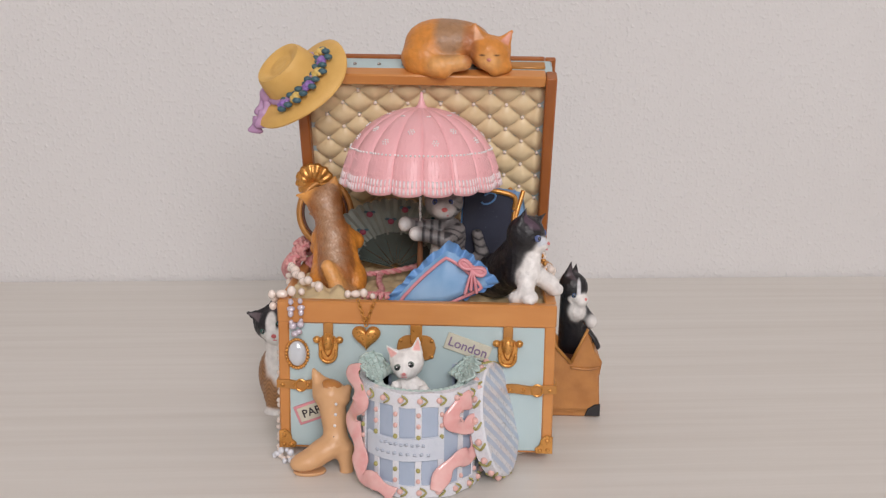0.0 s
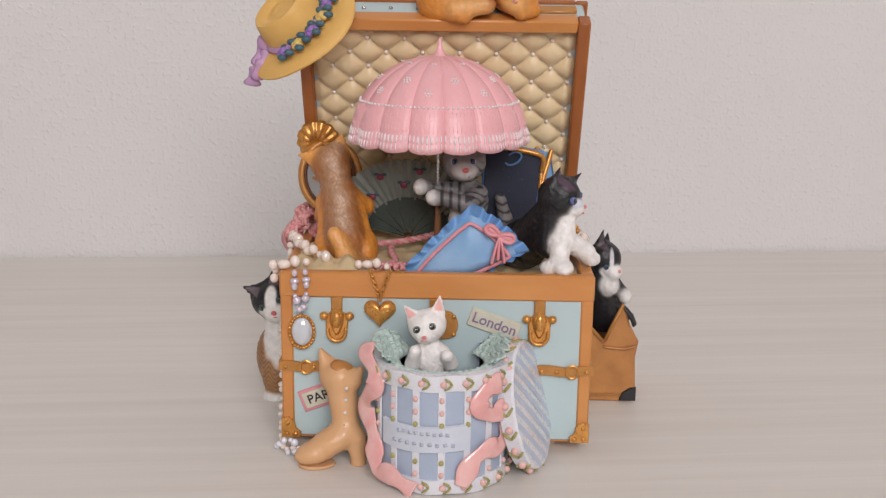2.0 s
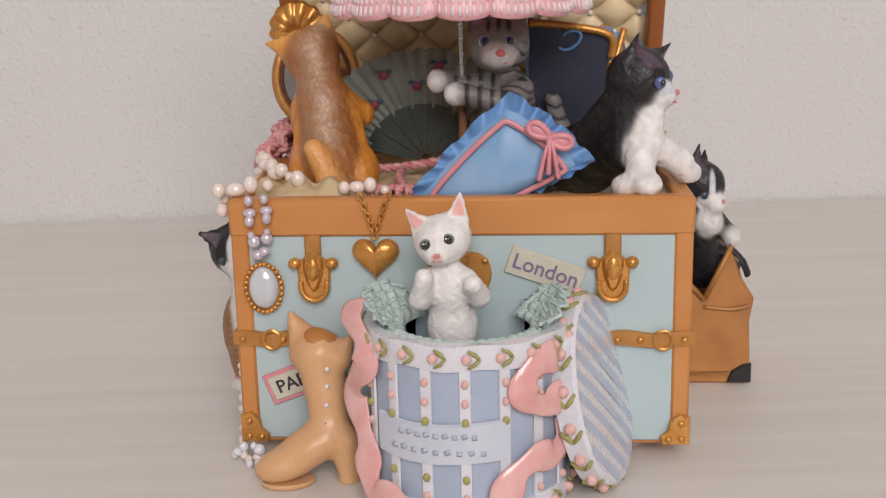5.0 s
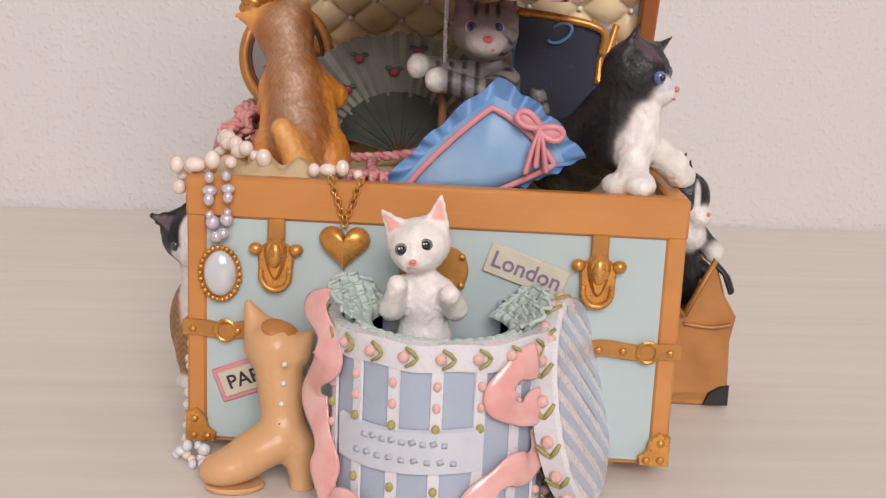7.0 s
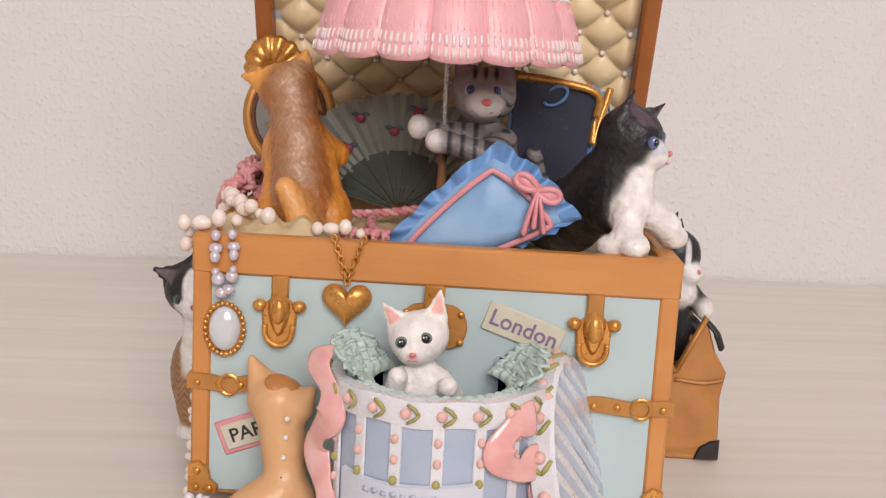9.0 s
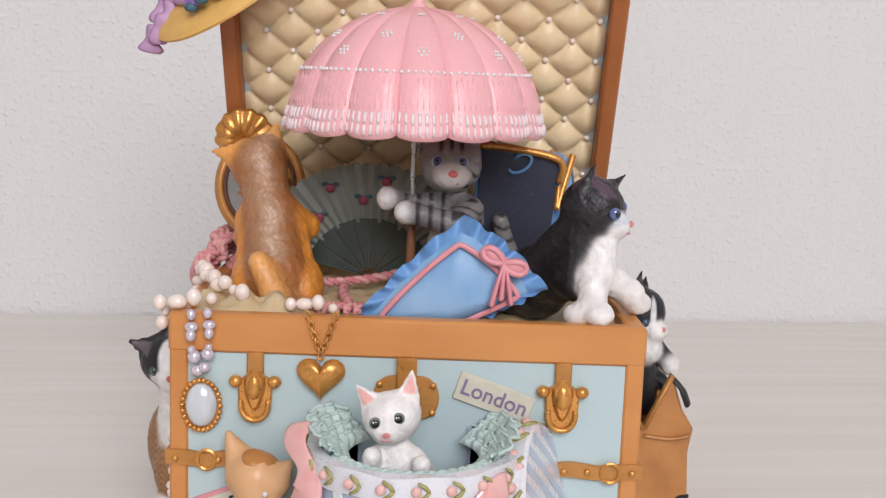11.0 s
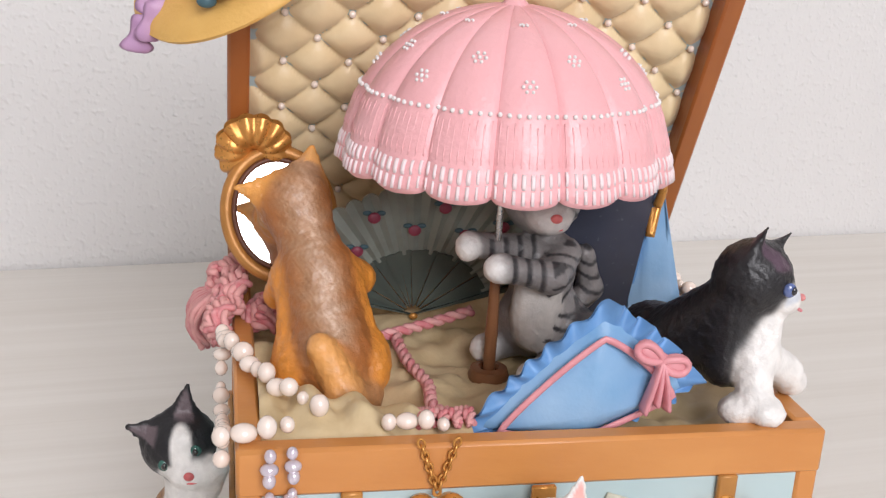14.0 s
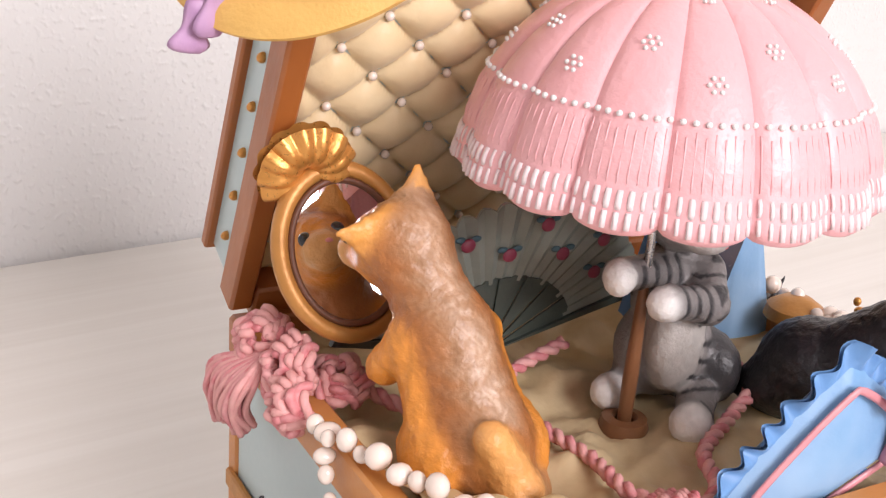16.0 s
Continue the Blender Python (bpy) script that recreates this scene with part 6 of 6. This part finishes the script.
def rope(path, r, parent, twist=900.0, name="cord"):
    """Two yarns twisted round one another."""
    pts = smooth_path(path, 12)
    for ph, mat in ((0.0, YARN), (math.pi, YARN_PALE)):
        out = []
        run = 0.0
        for i, q in enumerate(pts):
            d = (pts[min(i + 1, len(pts) - 1)] - pts[max(i - 1, 0)]).normalized()
            run += (q - pts[i - 1]).length if i else 0
            a = d.cross(Vector((0, 0.2, 1))).normalized()
            b = d.cross(a)
            out.append(q + (a * math.cos(run * twist + ph) + b * math.sin(run * twist + ph)) * r * 0.5)
        part(name, tube(out, r * 0.62, 7), mat, parent, smooth=180)


def make_cords():
    t = thing("twisted_cord", (-0.02, 0.06, 0.080), "pink and white twisted cord lying in the tray", "cord")
    rope([(-0.0400, 0.0640, 0.0830), (-0.0280, 0.0720, 0.0820), (-0.0140, 0.0780, 0.0830), (-0.0010, 0.0800, 0.0860)], 0.0017, t)
    rope([(-0.0250, 0.0720, 0.0815), (-0.0240, 0.0560, 0.0810), (-0.0210, 0.0400, 0.0810), (-0.0220, 0.0240, 0.0820), (-0.0130, 0.0160, 0.0815), (-0.0040, 0.0200, 0.0820), (0.0030, 0.0320, 0.0815), (0.0200, 0.0420, 0.0820), (0.0300, 0.0480, 0.0840), (0.0340, 0.0620, 0.0860)], 0.0017, t)
    keep_place(t)
    t = thing("yarn_tassel", (-0.071, 0.085, 0.085), "crocheted pink yarn rosettes and tassel over the trunk's side rim", "tassel")
    for c, r, tilt, turn in (((-0.0725, 0.0960, 0.0910), 0.0056, 20, 55), ((-0.0715, 0.0830, 0.0895), 0.0066, -10, 60), ((-0.0610, 0.0800, 0.0862), 0.0058, 15, 10), ((-0.0740, 0.0740, 0.0860), 0.0050, -20, 75)):
        M = Matrix.Translation(c) @ pose(0, 0, 0, tilt, -turn, 20)
        for k, rr in enumerate((1.05, 0.78, 0.50)):
            ring = [tuple(M @ Vector((r * rr * math.cos(q) * (1 + 0.12 * math.sin(7 * q)), r * rr * math.sin(q), 0.0014 * k + 0.0012 * math.sin(5 * q)))) for q in [2 * math.pi * i / 16 for i in range(17)]]
            rope(ring, 0.0017, t, 800.0, "yarn_loop")
    random.seed(5)
    for i in range(36):
        y = 0.0855 + 0.0014 * (i % 12)
        x = -0.0770 - 0.0018 * (i // 12)
        pts = [(-0.0735, 0.0900, 0.0905), (x - 0.001, y + 0.001, 0.0850), (x - 0.0035 + 0.002 * random.random(), y + 0.003, 0.0780), (x - 0.002 + 0.003 * random.random(), y + 0.004, 0.0700 + 0.004 * random.random())]
        part("strand", tube(smooth_path(pts, 5), 0.0009, 6), YARN if i % 2 else YARN_PALE, t, smooth=180)
    rope([(-0.0560, 0.0790, 0.0845), (-0.0480, 0.0700, 0.0820), (-0.0400, 0.0640, 0.0825)], 0.0018, t, 900.0, "yarn_loop")
    keep_place(t)
    t = thing("yarn_fringe", (-0.02, 0.012, 0.083), "short pink yarn fringe beside the pearls on the tray", "fringe")
    for k in range(9):
        x = -0.0300 + 0.0016 * k
        rope([(x, 0.0210 + 0.001 * (k % 3), 0.0815), (x + 0.002, 0.0150, 0.0855), (x + 0.001 + 0.002 * (k % 2), 0.0090, 0.0850)], 0.0012, t, 1100.0, "yarn")
    keep_place(t)


make_cords()


def make_cloth():
    """Folds of cream cloth lying under the pearls at the front corner and along the back."""
    t = thing("cream_cloth", (-0.05, 0.012, 0.080), "crumpled cream satin cloth under the pearls", "cloth")
    nu, nv = 50, 26
    v = []
    for i in range(nu):
        for j in range(nv):
            s, w = i / (nu - 1), j / (nv - 1)
            x, y = -0.0655 + 0.0500 * s, 0.0062 + 0.0150 * w + 0.026 * (1 - s) ** 2 * w
            z = 0.0812 + 0.0012 * (1 - s) + 0.0078 * math.sin(math.pi * w) * (0.72 + 0.28 * math.sin(s * 27 + 2 * w)) * (0.45 + 0.55 * math.sin(math.pi * min(1, s + 0.12)))
            v.append((x, y, z + 0.0016 * noise.noise(Vector((x * 190, y * 190, 2)))))
    part("fold", (v, grid_faces(nu, nv)), CREAM_CLOTH, t, smooth=180)
    keep_place(t)


make_cloth()

# ---- at the sides and on the lid ----


def make_hat():
    t = thing("straw_hat", (-0.068, 0.080, 0.190), "yellow straw sun hat with purple and cream flowers", "hat")
    ax = Vector((-0.56, -0.50, 0.66)).normalized()
    sx = Vector((0.86, 0.0, 0.50))
    sx = (sx - ax * sx.dot(ax)).normalized()
    sy = ax.cross(sx)
    M = Matrix.Translation((-0.0725, 0.0770, 0.1905)) @ Matrix((sx, sy, ax)).transposed().to_4x4()
    prof = [(0.0001, 0.0128), (0.0080, 0.0130), (0.0120, 0.0150), (0.0140, 0.0152), (0.0152, 0.0130), (0.0166, 0.0070), (0.0174, 0.0016), (0.0190, 0.0002), (0.0250, -0.0010), (0.0300, -0.0030), (0.0318, -0.0048),
            (0.0316, -0.0058), (0.0290, -0.0042), (0.0240, -0.0022), (0.0180, -0.0010), (0.0160, 0.0010), (0.0140, 0.0110), (0.0001, 0.0112)]
    fine = []
    for (r0, z0), (r1, z1) in zip(prof, prof[1:]):
        k = max(1, int(math.hypot(r1 - r0, z1 - z0) / 0.0009))
        for q in range(k):
            r, z = r0 + (r1 - r0) * q / k, z0 + (z1 - z0) * q / k
            fine.append((r, z + 0.00016 * math.sin(r * 5200)))
    fine.append(prof[-1])
    n = 96
    v = []
    for i in range(n):
        a = 2 * math.pi * i / n
        for r, z in fine:
            flop = max(0, r - 0.018) / 0.014
            v.append(M @ Vector((r * math.cos(a) * 1.0, r * math.sin(a) * 0.90, z + flop * (0.0022 * math.sin(2 * a + 0.6) + 0.0010 * math.sin(3 * a)))))
    part("straw_body", (v, grid_faces(n, len(fine), wrap_u=True)), STRAW, t, "woven straw crown and brim", smooth=60)
    band = [M @ Vector((0.0176 * math.cos(a), 0.0168 * math.sin(a), 0.0022)) for a in [2 * math.pi * k / 48 for k in range(48)]]
    part("band", tube(band, 0.0016, 8, True, flat=0.6), MAUVE, t, "mauve hat band", smooth=180)
    random.seed(11)
    for k in range(11):
        a = radians(-118 + 128 * k / 10)
        c = M @ Vector((0.0205 * math.cos(a), 0.0200 * math.sin(a), 0.0030 + 0.0008 * (k % 2)))
        kind = k % 4
        if kind in (0, 2):
            fl = part("flower", ball(c, 0.0021, 10, 7), (PURPLE, YELLOW)[kind // 2], t, ("purple pansy", "cream rose")[kind // 2])
            for p in range(5):
                q = 2 * math.pi * p / 5
                part("petal", ball(c + sx * 0.0023 * math.cos(q) + sy * 0.0023 * math.sin(q) - ax * 0.0004, (0.0018, 0.0018, 0.0014), 8, 6), (PURPLE, YELLOW)[kind // 2], fl)
        for s in (-1, 1):
            b = c + (sx * math.cos(a) + sy * math.sin(a)) * 0.0034 * s + sx * random.uniform(-0.0012, 0.0012)
            part("hat_leaf", ball(b - ax * 0.0006, (0.0025, 0.0017, 0.0017), 8, 6), TEAL, t)
    base = M @ Vector((-0.0180, -0.0010, 0.0020))
    for pts, w in (([base, base + Vector((-0.0035, -0.001, -0.0055)), base + Vector((-0.0035, -0.002, -0.0105)), base + Vector((-0.0068, -0.001, -0.0150)), base + Vector((-0.0080, 0, -0.0195))], 0.0042),
                   ([base + Vector((0.001, -0.001, -0.002)), base + Vector((-0.0010, -0.003, -0.0070)), base + Vector((-0.0040, -0.003, -0.0115)), base + Vector((-0.0045, -0.002, -0.0165))], 0.0036)):
        path = smooth_path(pts, 7)
        part("ribbon_tail", tube(path, [w * (0.85 + 0.22 * math.sin(i * 0.8)) for i in range(len(path))], 8, flat=0.3, up=lambda q: Vector((0.3, -1, 0.2)).normalized()), MAUVE, t, "mauve ribbon tail", smooth=180)
    part("ribbon_knot", ball(base + Vector((-0.001, -0.001, 0.002)), (0.0040, 0.0024, 0.0046), 12, 8), MAUVE, t)
    return keep_place(t)


make_hat()


def make_bag():
    t = thing("leather_bag", (0.088, 0.082, 0.0), "open brown leather satchel with black corners beside the trunk", "bag")
    x0, x1 = 0.0726, 0.1030
    front = [(x0, 0.0015), (x1 - 0.002, 0.0010), (x1, 0.0040), (x1 - 0.0010, 0.0240), (x1 + 0.0004, 0.0330), (x1 - 0.0040, 0.0400), (x1 - 0.0085, 0.0530), (x1 - 0.0175, 0.0330), (x0 + 0.004, 0.0420), (x0, 0.0500)]
    for y, nm in ((0.0720, "front_panel"), (0.1040, "back_panel")):
        part(nm, Geo().add(plate(front, 0.0040, 0.0012), Matrix.Translation((0, y, 0))), LEATHER, t, "creased brown leather panel", smooth=25)
    part("bag_base", block(x0, x1 - 0.001, 0.0680, 0.1035, 0.0, 0.0060, 0.001), LEATHER, t)
    part("bag_side", block(x1 - 0.0045, x1 - 0.0008, 0.0715, 0.1010, 0.004, 0.0360, 0.001), LEATHER, t)
    # solid dark block that stands in for the shaded hollow of the bag
    part("bag_inside", block(x0 + 0.001, x1 - 0.005, 0.0722, 0.0990, 0.0060, 0.0290, 0.001), LEATHER_DARK, t, "dark fill for the shaded inside")
    part("flap_edge", tube([(x0 + 0.0004, 0.0670, 0.0500), (x0 + 0.0040, 0.0672, 0.0420), (x1 - 0.0178, 0.0672, 0.0328)], 0.0010, 8), GOLD_DULL, t, "pale piped edge", smooth=180)
    part("flap_edge", tube([(x1 - 0.0178, 0.0672, 0.0328), (x1 - 0.0086, 0.0672, 0.0530)], 0.0009, 8), GOLD_DULL, t, smooth=180)
    part("flap_crease", tube(smooth_path([(x1 - 0.0178, 0.0676, 0.0300), (x1 - 0.008, 0.0672, 0.0292), (x1 - 0.0010, 0.0676, 0.0305)], 5), 0.0007, 6), LEATHER, t, smooth=180)
    corner = [(x1 + 0.0002, 0.0008), (x1 - 0.0086, 0.0008), (x1 - 0.0070, 0.0052), (x1 - 0.0030, 0.0078), (x1 + 0.0002, 0.0082)]
    part("bag_corner", Geo().add(plate(corner, 0.0016, 0.0006), Matrix.Translation((0, 0.0685, 0))), BLACK, t, "black corner patch", smooth=25)
    part("strap_end", tube(smooth_path([(x1 - 0.0090, 0.0700, 0.0520), (x1 - 0.0050, 0.0680, 0.0480), (x1 - 0.0022, 0.0690, 0.0420)], 5), [0.0018] * 6 + [0.0024] * 5, 8, flat=0.5), BLACK, t, smooth=180)
    return keep_place(t)


make_bag()

# ---- what moves ----


def motions():
    rise = [(0, 0.0570), (1, 0.0596), (1.5, 0.0620), (2.5, 0.0668), (3.5, 0.0708), (4.5, 0.0735), (5.3, 0.0744), (6.2, 0.0732), (7, 0.0700), (8, 0.0658),
            (9, 0.0605), (9.5, 0.0592), (10.3, 0.0586), (11.2, 0.0592), (12, 0.0612), (12.5, 0.0632), (13, 0.0660), (14, 0.0707), (15, 0.0748), (16, 0.0766)]
    walk(kitten, [(t, pose(-0.0042, -0.0280, z)) for t, z in rise])
    walk(parasol, [(t * 0.5, pose(*POLE, 0, 0, TURN0 - TURN_RATE * t * 0.5)) for t in range(33)])


TURN0, TURN_RATE = 71.6, 33.7
motions()
